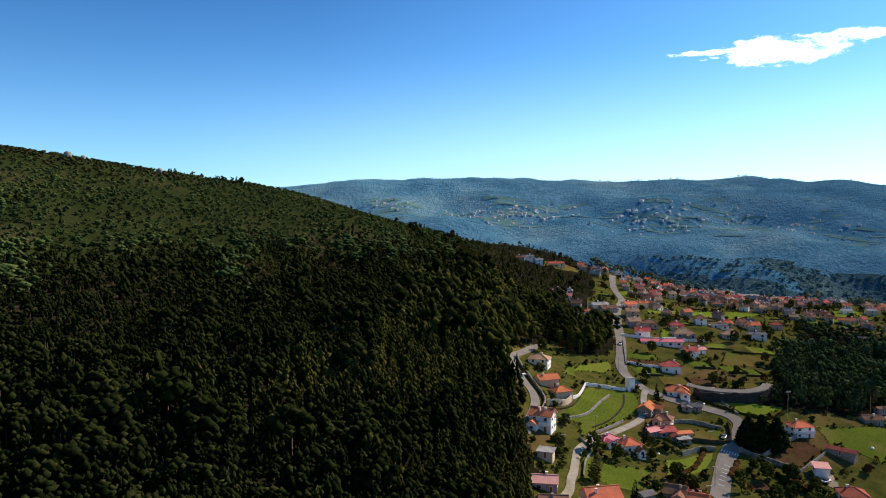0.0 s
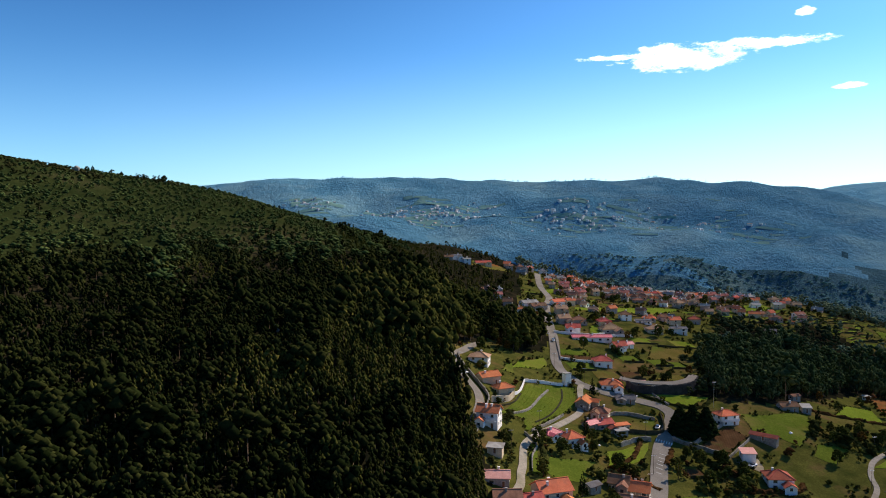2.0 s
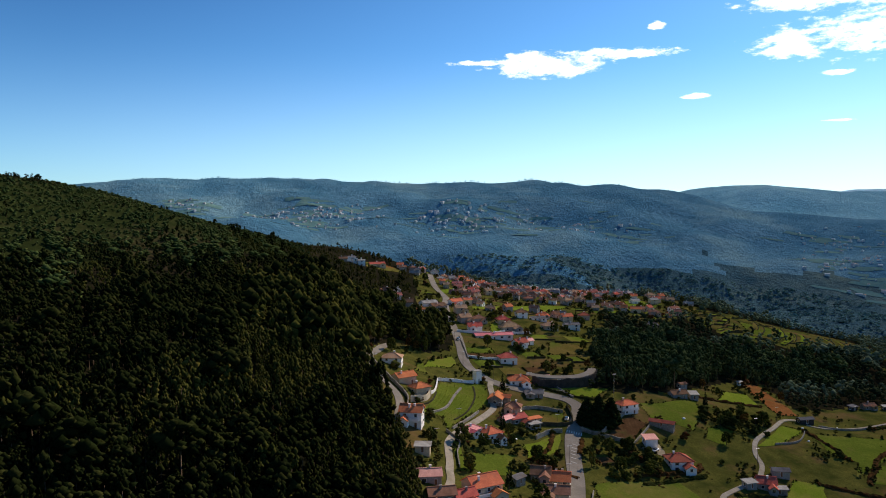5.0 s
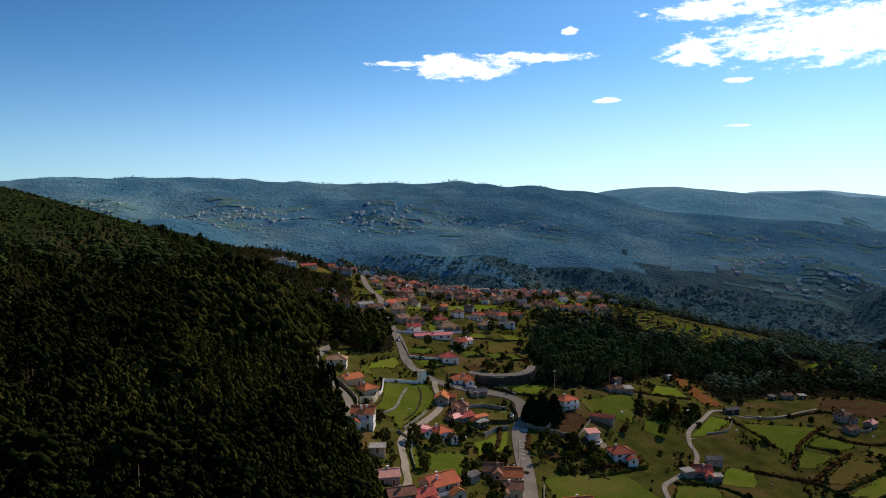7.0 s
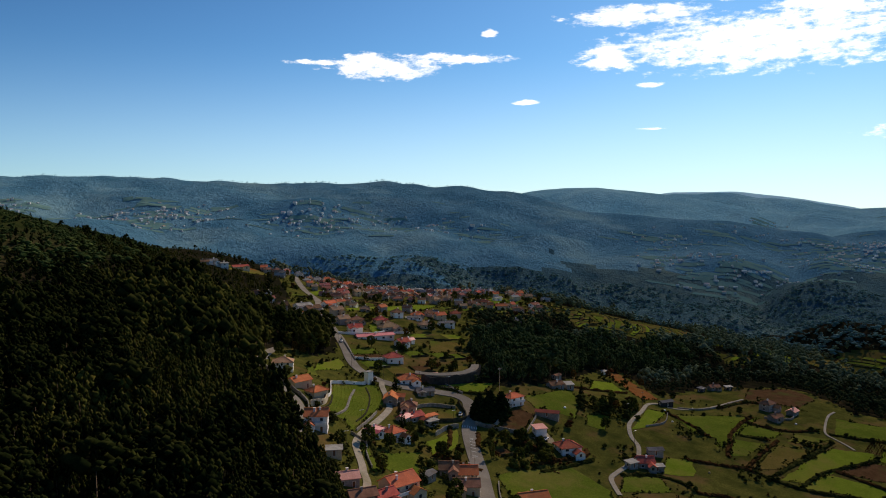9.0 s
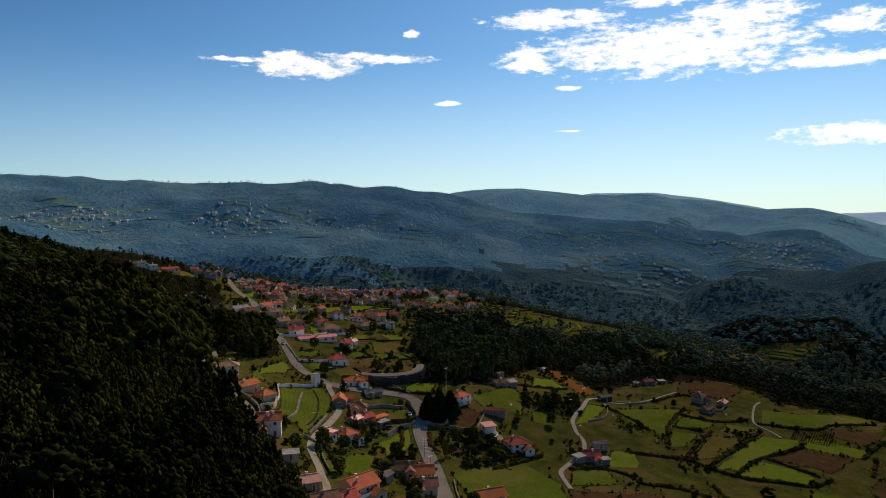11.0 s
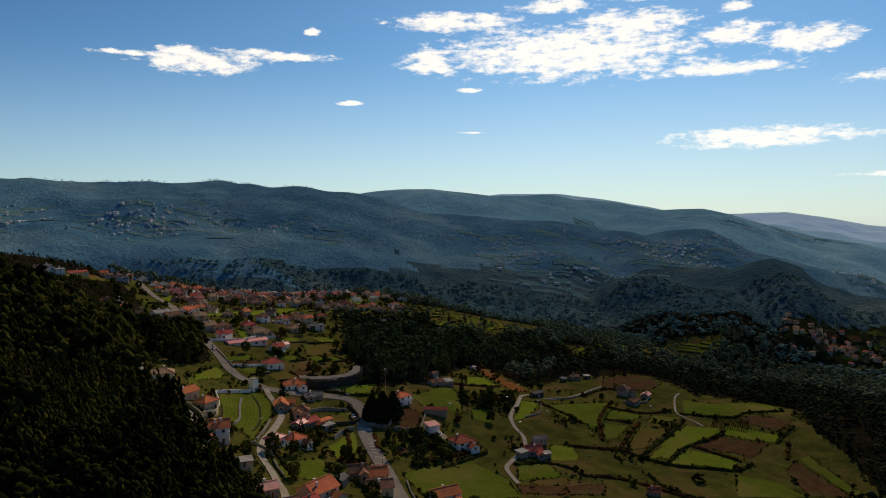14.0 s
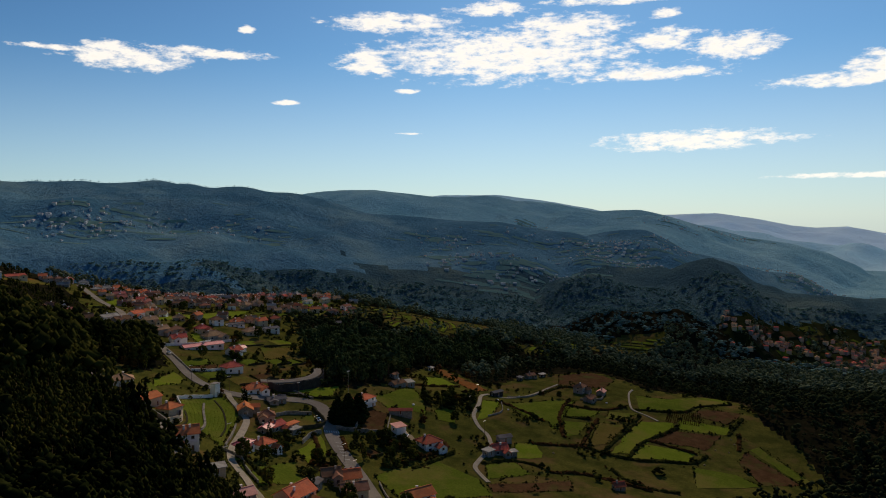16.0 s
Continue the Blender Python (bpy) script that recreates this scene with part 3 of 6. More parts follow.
def crown(rng, kind, clumps):
    """Clump centres and sizes of a crown one metre tall: (n,3), (n,)."""
    out, size = [], []
    for k in range(clumps):
        h = (k + rng.uniform(0.2, 0.8)) / clumps
        a = rng.uniform(0, 6.28)
        if kind == "spire":
            h = 0.12 + 0.88 * h
            r = 0.17 * (1.06 - h) ** 0.7 * rng.uniform(0.5, 1.15)
            s = 0.085 * (1.25 - h) * rng.uniform(0.8, 1.3)
        elif kind == "column":
            h = 0.25 + 0.75 * h
            r = 0.16 * math.sin(min(1, (h - 0.1) * 1.05) * 3.0) ** 0.6 * rng.uniform(0.4, 1.1)
            s = 0.10 * rng.uniform(0.7, 1.2) * (1.1 - 0.45 * h)
        elif kind == "round":
            h = 0.28 + 0.72 * h
            r = 0.36 * max(0.05, 1 - ((h - 0.58) / 0.46) ** 2) ** 0.5 * rng.uniform(0.55, 1.05)
            s = 0.14 * rng.uniform(0.7, 1.25)
        elif kind == "stone_pine":
            h = 0.55 + 0.45 * h
            r = 0.33 * max(0.05, 1 - ((h - 0.72) / 0.32) ** 2) ** 0.5 * rng.uniform(0.4, 1.1)
            s = 0.12 * rng.uniform(0.7, 1.2)
        else:
            h = 0.08 + 0.72 * h
            r = 0.5 * rng.uniform(0.1, 1.0) * (1 - 0.55 * h)
            s = 0.24 * rng.uniform(0.6, 1.15)
        out.append((r * math.cos(a), r * math.sin(a), h))
        size.append(s)
    return np.array(out), np.array(size)


def crown_mesh(seed, kind, clumps):
    """Vertices and faces of one crown, one metre tall, of jagged leaf clumps."""
    rng = np.random.RandomState(seed)
    at, size = crown(rng, kind, clumps)
    v, f = [], []
    size = size * min(1.35, max(0.6, (24 / clumps) ** 0.4))
    for k in range(len(at)):
        q = OCTA * size[k] * rng.uniform(0.55, 1.35, (6, 1))
        tall = 1.5 if kind in ("spire", "column") else 0.85
        q[:, 2] *= tall
        a, b = rng.uniform(0, 6.28), rng.uniform(-0.5, 0.5)
        q = q @ np.array([[math.cos(a), -math.sin(a), 0], [math.sin(a), math.cos(a), 0], [0, 0, 1]]).T
        q[:, 2] += q[:, 0] * b
        f.append(OCTA_F + 6 * k)
        v.append(q + at[k])
    return np.concatenate(v), np.concatenate(f)


def trunk_mesh(height, radius, limbs=3, seed=0):
    rng = np.random.RandomState(seed)
    bm = bmesh.new()
    bmesh.ops.create_cone(bm, segments=6, radius1=radius, radius2=radius * 0.3, depth=height, cap_ends=True, matrix=Matrix.Translation((0, 0, height / 2 - 0.3)))
    for k in range(limbs):
        a, z = rng.uniform(0, 6.28), height * rng.uniform(0.45, 0.8)
        m = Matrix.Translation((0, 0, z)) @ Matrix.Rotation(a, 4, "Z") @ Matrix.Rotation(radians(50), 4, "Y") @ Matrix.Translation((0, 0, height * 0.13))
        bmesh.ops.create_cone(bm, segments=5, radius1=radius * 0.4, radius2=radius * 0.12, depth=height * 0.26, cap_ends=True, matrix=m)
    return bm


def woodland(name, xs, ys, heights, widths, kinds, mat, clumps, label, category, trunks=True, seed=5, variants=10):
    """Many trees in one mesh: each a trunk and a crown of jagged clumps."""
    rng = np.random.RandomState(seed)
    shapes = [crown_mesh(seed * 50 + k, kinds[k % len(kinds)], clumps) for k in range(variants)]
    pick = rng.randint(0, variants, len(xs))
    turn = rng.uniform(0, 6.28, len(xs))
    zs = ground_z(xs, ys)
    V, F, S, base = [], [], [], 0
    for k, (v, f) in enumerate(shapes):
        ids = np.where(pick == k)[0]
        if not len(ids):
            continue
        c, s = np.cos(turn[ids])[:, None], np.sin(turn[ids])[:, None]
        w, h = widths[ids][:, None], heights[ids][:, None]
        x = (v[:, 0] * c - v[:, 1] * s) * w + xs[ids][:, None]
        y = (v[:, 0] * s + v[:, 1] * c) * w + ys[ids][:, None]
        z = v[:, 2] * h + zs[ids][:, None]
        V.append(np.stack([x, y, z], -1).reshape(-1, 3))
        F.append((f[None] + (np.arange(len(ids)) * len(v))[:, None, None] + base).reshape(-1, 3))
        S.append(np.zeros(len(F[-1]), int))
        base += len(ids) * len(v)
    if trunks:
        r = 0.016 * heights
        ring = np.array([(1, 0), (-0.5, 0.87), (-0.5, -0.87)])
        lo = np.stack([xs[:, None] + ring[:, 0] * r[:, None], ys[:, None] + ring[:, 1] * r[:, None], np.repeat(zs[:, None] - 0.3, 3, 1)], -1)
        hi = np.stack([xs[:, None] + ring[:, 0] * r[:, None] * 0.4, ys[:, None] + ring[:, 1] * r[:, None] * 0.4, np.repeat((zs + heights * 0.7)[:, None], 3, 1)], -1)
        V.append(np.concatenate([lo, hi], 1).reshape(-1, 3))
        t = np.array([(0, 1, 4), (0, 4, 3), (1, 2, 5), (1, 5, 4), (2, 0, 3), (2, 3, 5)])
        F.append((t[None] + (np.arange(len(xs)) * 6)[:, None, None] + base).reshape(-1, 3))
        S.append(np.ones(len(F[-1]), int))
    V, F, S = np.concatenate(V), np.concatenate(F), np.concatenate(S)
    data = bpy.data.meshes.new(name)
    data.vertices.add(len(V))
    data.vertices.foreach_set("co", V.ravel())
    data.loops.add(len(F) * 3)
    data.loops.foreach_set("vertex_index", F.ravel().astype(np.int32))
    data.polygons.add(len(F))
    data.polygons.foreach_set("loop_start", np.arange(len(F), dtype=np.int32) * 3)
    data.materials.append(mat)
    data.materials.append(M["bark"])
    data.polygons.foreach_set("material_index", S.astype(np.int32))
    data.polygons.foreach_set("use_smooth", np.ones(len(F), bool))
    data.update(calc_edges=True)
    return tagged(new(name, data), label, category, kind="stuff")


# ---- outlines of the land's uses, metres east and north ----
FOREST = [(27, 215), (31, 244), (29, 256), (29, 275), (29, 299), (26, 318), (24, 334), (31, 360), (47, 378), (57, 394), (71, 380), (86, 390),
          (96, 414), (103, 441), (91, 446), (76, 446), (70, 470), (90, 510), (103, 540), (116, 590), (128, 640), (120, 740), (-330, 780),
          (-330, 60), (-150, 60), (-20, 130)]
PINEWOOD = [(176, 388), (190, 412), (212, 434), (245, 460), (290, 448), (330, 440), (395, 446), (390, 415), (333, 376), (300, 384),
            (272, 392), (236, 366), (216, 352), (190, 338), (168, 342), (164, 352), (178, 372)]
THICKETS = [[(47, 286), (53, 278), (48, 264), (39, 262), (40, 273)], [(111, 271), (124, 277), (138, 276), (137, 268), (143, 261), (121, 255), (103, 251)], [(56, 262), (64, 272), (80, 276), (86, 270), (72, 272)],
            [(205, 324), (226, 316), (238, 306), (214, 284), (202, 281), (184, 277), (188, 298)], [(110, 273), (127, 285), (146, 272), (142, 258), (123, 250), (104, 251)],
            [(132, 362), (140, 374), (160, 372), (172, 384), (178, 376), (160, 360), (140, 358)], [(262, 366), (259, 335), (285, 350), (303, 366), (298, 380)],
            [(58, 244), (80, 250), (72, 236), (60, 240)], [(86, 262), (96, 252), (104, 268), (100, 272)], [(76, 262), (84, 275), (92, 290), (82, 288)], [(42, 268), (52, 262), (44, 240), (38, 250)]]
SHELF = [(60, 340), (95, 350), (100, 440), (96, 500), (112, 560), (130, 640), (158, 700), (250, 704), (330, 660), (395, 600), (380, 545),
         (330, 530), (300, 500), (250, 505), (212, 434), (176, 388), (178, 372), (164, 350), (120, 345)]
OPEN = [(25, 205), (60, 190), (140, 195), (230, 160), (284, 128), (302, 138), (330, 160), (347, 183), (368, 194), (388, 211), (412, 230),
        (362, 264), (374, 290), (380, 313), (342, 324), (331, 338), (272, 332), (294, 386), (278, 390), (240, 366), (200, 342), (160, 334),
        (125, 352), (98, 352), (98, 412), (86, 388), (71, 378), (57, 392), (47, 376), (31, 358)]
TERRACES = [[(355, 478), (335, 520), (350, 570), (430, 580), (500, 535), (500, 490), (425, 468)], [(555, 395), (572, 425), (612, 418), (640, 388), (612, 366)], [(510, 478), (520, 500), (540, 496), (538, 474)], [(445, 420), (450, 446), (500, 440), (496, 418)]]
TOWN = [(715, 345), (745, 375), (800, 345), (900, 290), (900, 215), (800, 185), (735, 215), (735, 265), (720, 300)]
KNOLL = [(64, 628), (70, 656), (100, 674), (130, 664), (132, 645), (104, 630)]
ROADS = {
    "road": ([(80, 217), (87, 232), (96, 250), (103, 266), (112, 285), (119, 296), (127, 309), (131, 318), (129, 326), (122, 331), (112, 336), (103, 341), (97, 346)], 6.6, "asphalt"),
    "high_road": ([(97, 346), (93, 355), (91, 363), (92, 375), (97, 395), (101, 412), (103, 421), (107, 442), (113, 472), (121, 506), (136, 554), (141, 600), (150, 646), (158, 680)], 5.6, "asphalt"),
    "side_road": ([(97, 346), (94, 339), (91, 328), (87, 316), (85, 311), (78, 302), (67, 289), (57, 277), (50, 266), (47, 256), (45, 248), (43, 242), (41, 234), (36, 224), (30, 212)], 2.8, "track"),
    "hill_road": ([(52, 378), (46, 370), (40, 358), (33, 344), (32, 332), (34, 320), (36, 312), (38, 303), (37, 291), (33, 277), (30, 266)], 3.8, "asphalt"),
    "lane": ([(145, 224), (148, 230), (153, 238), (160, 242), (169, 246), (179, 250), (187, 257), (192, 263), (195, 270), (200, 277), (208, 285), (228, 298), (246, 311), (256, 313)], 2.1, "track"),
    "field_lane": ([(256, 306), (262, 302), (274, 301), (293, 303), (307, 305), (320, 306)], 1.4, "track"),
    "path": ([(352, 268), (340, 264), (322, 254), (309, 245), (306, 237), (304, 230), (302, 225)], 1.2, "track"),
}
FIELDS = [
    ("bright", [(317, 219), (328, 193), (316, 190), (301, 212)]),
    ("bright", [(293, 231), (308, 218), (302, 215), (273, 214), (243, 209), (232, 216), (257, 223)]),
    ("bright", [(260, 213), (276, 191), (260, 188), (252, 196), (235, 207)]),
    ("grass", [(340, 259), (353, 242), (402, 230), (379, 213), (334, 222), (312, 242)]),
    ("soil", [(349, 220), (358, 198), (350, 196), (333, 196), (330, 217)]),
    ("soil", [(297, 212), (312, 192), (284, 190), (283, 197), (268, 212)]),
    ("dry", [(267, 243), (278, 232), (241, 223), (230, 228)]),
    ("grass", [(278, 272), (287, 254), (274, 251), (259, 260)]),
    ("grass", [(292, 251), (304, 239), (286, 238), (277, 245)]),
    ("grass", [(251, 256), (262, 246), (239, 239), (231, 242)]),
    ("soil", [(286, 173), (303, 175), (284, 142), (266, 154)]),
    ("grass", [(307, 175), (314, 172), (290, 137), (285, 141)]),
    ("grass", [(256, 184), (268, 167), (265, 154), (230, 171)]),
    ("soil", [(341, 319), (375, 311), (364, 288), (338, 281), (319, 304)]),
    ("grass", [(160, 238), (177, 234), (171, 221), (148, 227)]),
    ("soil", [(143, 223), (182, 207), (172, 200), (138, 216)]),
    ("bright", [(238, 303), (246, 297), (218, 280), (202, 278)]),
    ("grass", [(245, 294), (285, 286), (296, 277), (254, 259), (229, 247), (242, 260), (237, 270)]),
    ("bright", [(196, 249), (208, 244), (195, 231), (182, 237)]),
    ("grass", [(102, 247), (115, 250), (141, 251), (144, 229), (135, 214), (95, 222), (98, 236)]),
    ("grass", [(166, 321), (163, 304), (171, 300), (178, 292), (193, 307), (206, 329), (193, 328), (179, 321)]),
    ("grass", [(189, 296), (202, 294), (185, 278), (179, 285)]),
    ("clay", [(279, 385), (290, 383), (265, 321), (252, 320), (253, 328)]),
    ("bright", [(246, 358), (260, 356), (250, 334), (224, 335)]),
    ("soil", [(130, 288), (152, 307), (157, 298), (138, 281)]),
    ("vineyard", [(67, 335), (92, 341), (88, 325), (82, 313), (64, 292), (53, 278), (55, 290), (46, 290), (53, 305)]),
    ("grass", [(52, 268), (55, 269), (51, 245), (47, 243)]),
    ("grass", [(58, 261), (78, 266), (67, 246), (56, 245), (53, 249)]),
    ("bright", [(85, 276), (109, 289), (99, 273), (91, 266), (82, 262)]),
    ("dry", [(107, 307), (121, 312), (115, 299), (102, 298)]),
    ("bright", [(122, 343), (153, 339), (161, 340), (146, 328), (136, 330)]),
    ("bright", [(69, 364), (86, 377), (85, 365), (81, 360), (63, 352)]),
    ("grass", [(100, 396), (117, 400), (116, 391), (98, 387)]),
    ("soil", [(97, 385), (116, 389), (112, 379), (96, 377)]),
    ("sand", [(141, 277), (148, 270), (151, 274), (152, 282), (148, 279)]), ("sand", [(43, 299), (48, 308), (56, 314), (51, 305)]),
    ("dry", [(140, 361), (155, 360), (164, 363), (174, 372), (168, 374), (153, 368)]),
    ("bright", [(141, 504), (208, 522), (242, 552), (226, 560), (192, 551), (146, 518)]),
    ("grass", [(160, 556), (176, 564), (182, 580), (156, 569)]),
    ("bright", [(137, 456), (148, 462), (140, 436), (130, 434)]),
    ("bright", [(314, 590), (338, 604), (337, 576), (303, 560)]),
    ("dry", [(150, 393), (172, 400), (190, 420), (164, 420)]),
    ("dry", [(27, 341), (33, 356), (40, 366), (36, 342)]), ("grass", [(57, 344), (61, 356), (66, 362), (62, 343)]), ("bright", [(138, 587), (160, 612), (156, 590), (134, 570)]),
    ("dry", [(88, 640), (92, 662), (112, 670), (128, 660), (124, 648), (106, 640)]), ("clay", [(96, 663), (112, 669), (122, 664), (110, 660)]),
    ("soil", [(170, 692), (192, 700), (190, 690), (172, 684)]),
    ("grass", [(380, 500), (412, 492), (440, 520), (400, 540)]),
    ("bright", [(468, 462), (482, 482), (498, 478), (484, 458)]),
    ("bright", [(500, 440), (530, 455), (545, 430), (515, 415)]),
    ("dry", [(540, 430), (600, 440), (612, 405), (550, 400)]),
]

HAMLETS = [
    # x, y, spread, how many
    (-97, 1261, 20, 3), (-68, 1245, 20, 3), (41, 1187, 28, 6), (70, 1216, 30, 6), (98, 1216, 30, 6), (153, 1204, 35, 8), (195, 1224, 30, 5), (131, 1179, 35, 6), (305, 1156, 35, 9),
    (352, 1155, 30, 7), (386, 1140, 30, 7), (309, 1137, 40, 6), (457, 1148, 30, 5), (512, 1104, 30, 4), (518, 1050, 30, 4), (583, 1022, 25, 3), (855, 919, 30, 5), (895, 887, 35, 7),
    (753, 799, 25, 4), (814, 793, 35, 6), (808, 753, 35, 7), (799, 702, 30, 6), (747, 715, 20, 2), (853, 688, 30, 5), (863, 663, 30, 5), (1094, 803, 30, 4), (1033, 885, 25, 3),
    (1414, 1111, 20, 3), (1090, 758, 30, 5), (1078, 720, 40, 8), (1139, 697, 40, 8), (1205, 673, 40, 7), (1302, 673, 35, 5), (1026, 690, 35, 7), (1055, 662, 35, 7), (1077, 641, 30, 6),
    (999, 652, 30, 6), (1009, 616, 25, 5), (1043, 603, 25, 4), (1710, 876, 40, 5), (1885, 844, 40, 5), (1953, 792, 30, 4), (1500, 560, 30, 7), (1480, 510, 40, 12), (1460, 460, 40, 12), (1450, 420, 35, 10),
]
TOWNS = [(753, 335, 28, 9), (765, 315, 28, 8), (785, 295, 28, 8), (800, 270, 22, 5), (850, 262, 30, 7), (778, 222, 26, 16), (790, 206, 26, 12), (815, 240, 25, 8), (745, 352, 18, 5), (830, 225, 25, 6)]


def polar_ground():
    """One sheet of ground out to the horizon, finer towards what is seen."""
    az = np.radians(np.concatenate([np.arange(-50, 98, 0.4), np.arange(100, 308, 4.0)]))
    r = 18 * np.exp(np.arange(0, 373) * 0.015)
    r = np.concatenate([[0.5, 8], r[r < 4700], [4800]])
    A, R = np.meshgrid(az, r)
    X, Y = R * np.sin(A), R * np.cos(A)
    Z = ground_z(X, Y)
    n, m = R.shape
    i, j = np.meshgrid(np.arange(n - 1), np.arange(m), indexing="ij")
    j2 = (j + 1) % m
    F = np.stack([i * m + j, i * m + j2, (i + 1) * m + j2, (i + 1) * m + j], -1).reshape(-1, 4)
    cx = ((X[:-1] + X[1:]) / 2).ravel()
    cy = ((Y[:-1] + Y[1:]) / 2).ravel()
    cr = np.hypot(cx, cy)
    slot = np.zeros(len(cx), int)
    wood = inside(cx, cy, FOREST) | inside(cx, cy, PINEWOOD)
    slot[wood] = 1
    slot[wood & (Z[:-1].ravel() > 74)] = 2
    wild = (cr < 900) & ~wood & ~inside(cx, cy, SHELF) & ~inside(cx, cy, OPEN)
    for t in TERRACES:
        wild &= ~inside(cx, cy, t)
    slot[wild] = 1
    # slots by distance, each farther one with more haze in its colour
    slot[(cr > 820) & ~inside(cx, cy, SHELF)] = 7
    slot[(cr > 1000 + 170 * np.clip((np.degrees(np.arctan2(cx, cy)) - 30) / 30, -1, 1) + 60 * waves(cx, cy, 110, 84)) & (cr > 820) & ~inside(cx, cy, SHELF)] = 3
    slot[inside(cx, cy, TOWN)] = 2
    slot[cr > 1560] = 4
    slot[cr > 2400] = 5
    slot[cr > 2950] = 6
    data = bpy.data.meshes.new("ground")
    data.vertices.add(n * m)
    data.vertices.foreach_set("co", np.stack([X, Y, Z], -1).ravel())
    data.loops.add(len(F) * 4)
    data.loops.foreach_set("vertex_index", F.ravel().astype(np.int32))
    data.polygons.add(len(F))
    data.polygons.foreach_set("loop_start", np.arange(len(F), dtype=np.int32) * 4)
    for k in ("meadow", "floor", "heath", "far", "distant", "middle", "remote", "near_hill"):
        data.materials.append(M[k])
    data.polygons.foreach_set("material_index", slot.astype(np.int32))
    data.polygons.foreach_set("use_smooth", np.ones(len(F), bool))
    data.update(calc_edges=True)
    return tagged(new("ground", data), "rolling valley ground of meadow, woodland floor and distant hills", "ground", kind="structure")


polar_ground()
for k, (name, (line, width, mat)) in enumerate(ROADS.items()):
    tagged(ribbon(name, line, width, M[mat], 0.30 + 0.008 * k), "pale winding road through the village" if mat == "asphalt" else "narrow pale country track between fields", "road", kind="structure")
LOOKS = {"bright": "bright green pasture", "grass": "green grass field", "soil": "brown ploughed field", "dry": "dry yellowish field", "clay": "bare red clay slope",
         "sand": "bare sandy yard", "vineyard": "terraced green vineyard slope"}
for k, (mat, outline) in enumerate(FIELDS):
    tagged(patch("field", outline, M["grass" if mat == "vineyard" else mat], 0.12 + 0.006 * (k % 9)), LOOKS[mat] + " bounded by low walls and hedges", "field", kind="structure")

# ---- houses ----
def roof_mesh(w, d, h, rise, kind, over=0.5, thick=0.22):
    """A roof over w by d: hip, gable along x, lean-to or flat, with its eaves' thickness."""
    a, b = w / 2 + over, d / 2 + over
    e = h - (over * rise / (d / 2) if kind in ("hip", "gable") else 0) * 0.6
    if kind == "hip":
        r = max(0.0, a - b) if w >= d else 0.0
        q = max(0.0, b - a) if d > w else 0.0
        top = [(-r, -q, h + rise), (r, q, h + rise)]
        base = [(-a, -b, e), (a, -b, e), (a, b, e), (-a, b, e)]
        v = base + top
        f = [(0, 1, 5, 4), (1, 2, 5), (2, 3, 4, 5), (3, 0, 4)] if w >= d else [(0, 1, 4), (1, 2, 5, 4), (2, 3, 5), (3, 0, 4, 5)]
    elif kind == "gable":
        v = [(-a, -b, e), (a, -b, e), (a, b, e), (-a, b, e), (-a, 0, h + rise), (a, 0, h + rise)]
        f = [(0, 1, 5, 4), (2, 3, 4, 5)]
    else:
        lift = rise if kind == "lean" else 0.0
        v = [(-a, -b, h), (a, -b, h), (a, b, h + lift), (-a, b, h + lift)]
        f = [(0, 1, 2, 3)]
    bm = bmesh.new()
    vs = [bm.verts.new(p) for p in v]
    for k in f:
        bm.faces.new([vs[i] for i in k])
    bm.normal_update()
    bmesh.ops.solidify(bm, geom=bm.faces[:], thickness=thick)
    bmesh.ops.recalc_face_normals(bm, faces=bm.faces[:])
    return bm


def ridge_mesh(w, d, h, rise, kind, over=0.5):
    bm = bmesh.new()
    if kind == "gable":
        box(-w / 2 - over, -0.16, h + rise - 0.05, w / 2 + over, 0.16, h + rise + 0.12, bm)
    else:
        a, b = w / 2 + over, d / 2 + over
        r, q = max(0.0, a - b), max(0.0, b - a)
        e = h - 0.6 * over * rise / (d / 2)
        ends = [Vector((-r, -q, h + rise)), Vector((r, q, h + rise))]
        lines = [(ends[0], ends[1])] if r or q else []
        lines += [(Vector((sx * a, sy * b, e)), ends[1 if (sx > 0 if r >= q else sy > 0) else 0]) for sx in (-1, 1) for sy in (-1, 1)]
        for p, s in lines:
            dv = s - p
            m = Matrix.Translation((p + s) / 2 + Vector((0, 0, 0.04))) @ dv.to_track_quat("X", "Z").to_matrix().to_4x4() @ Matrix.Diagonal((dv.length, 0.3, 0.16, 1))
            bmesh.ops.create_cube(bm, size=1, matrix=m)
    return bm


def wall_mesh(w, d, h, rise, kind, sink):
    bm = box(-w / 2, -d / 2, -sink, w / 2, d / 2, h - 0.05)
    if kind == "gable":
        for s in (-1, 1):
            x = s * (w / 2 - 0.01)
            t = [bm.verts.new(p) for p in ((x, -d / 2, h - 0.05), (x, d / 2, h - 0.05), (x, 0, h + rise - 0.3), (x - s * 0.25, -d / 2, h - 0.05), (x - s * 0.25, d / 2, h - 0.05), (x - s * 0.25, 0, h + rise - 0.3))]
            for k in ((0, 1, 2), (3, 5, 4), (0, 2, 5, 3), (1, 4, 5, 2)):
                bm.faces.new([t[i] for i in k])
    elif kind == "lean":
        t = [bm.verts.new(p) for p in ((-w / 2, d / 2, h), (w / 2, d / 2, h), (w / 2, d / 2, h + rise - .1), (-w / 2, d / 2, h + rise - .1), (-w / 2, -d / 2, h), (w / 2, -d / 2, h))]
        for k in ((0, 1, 2, 3), (0, 3, 4), (1, 5, 2)):
            bm.faces.new([t[i] for i in k])
    bmesh.ops.recalc_face_normals(bm, faces=bm.faces[:])
    return bm


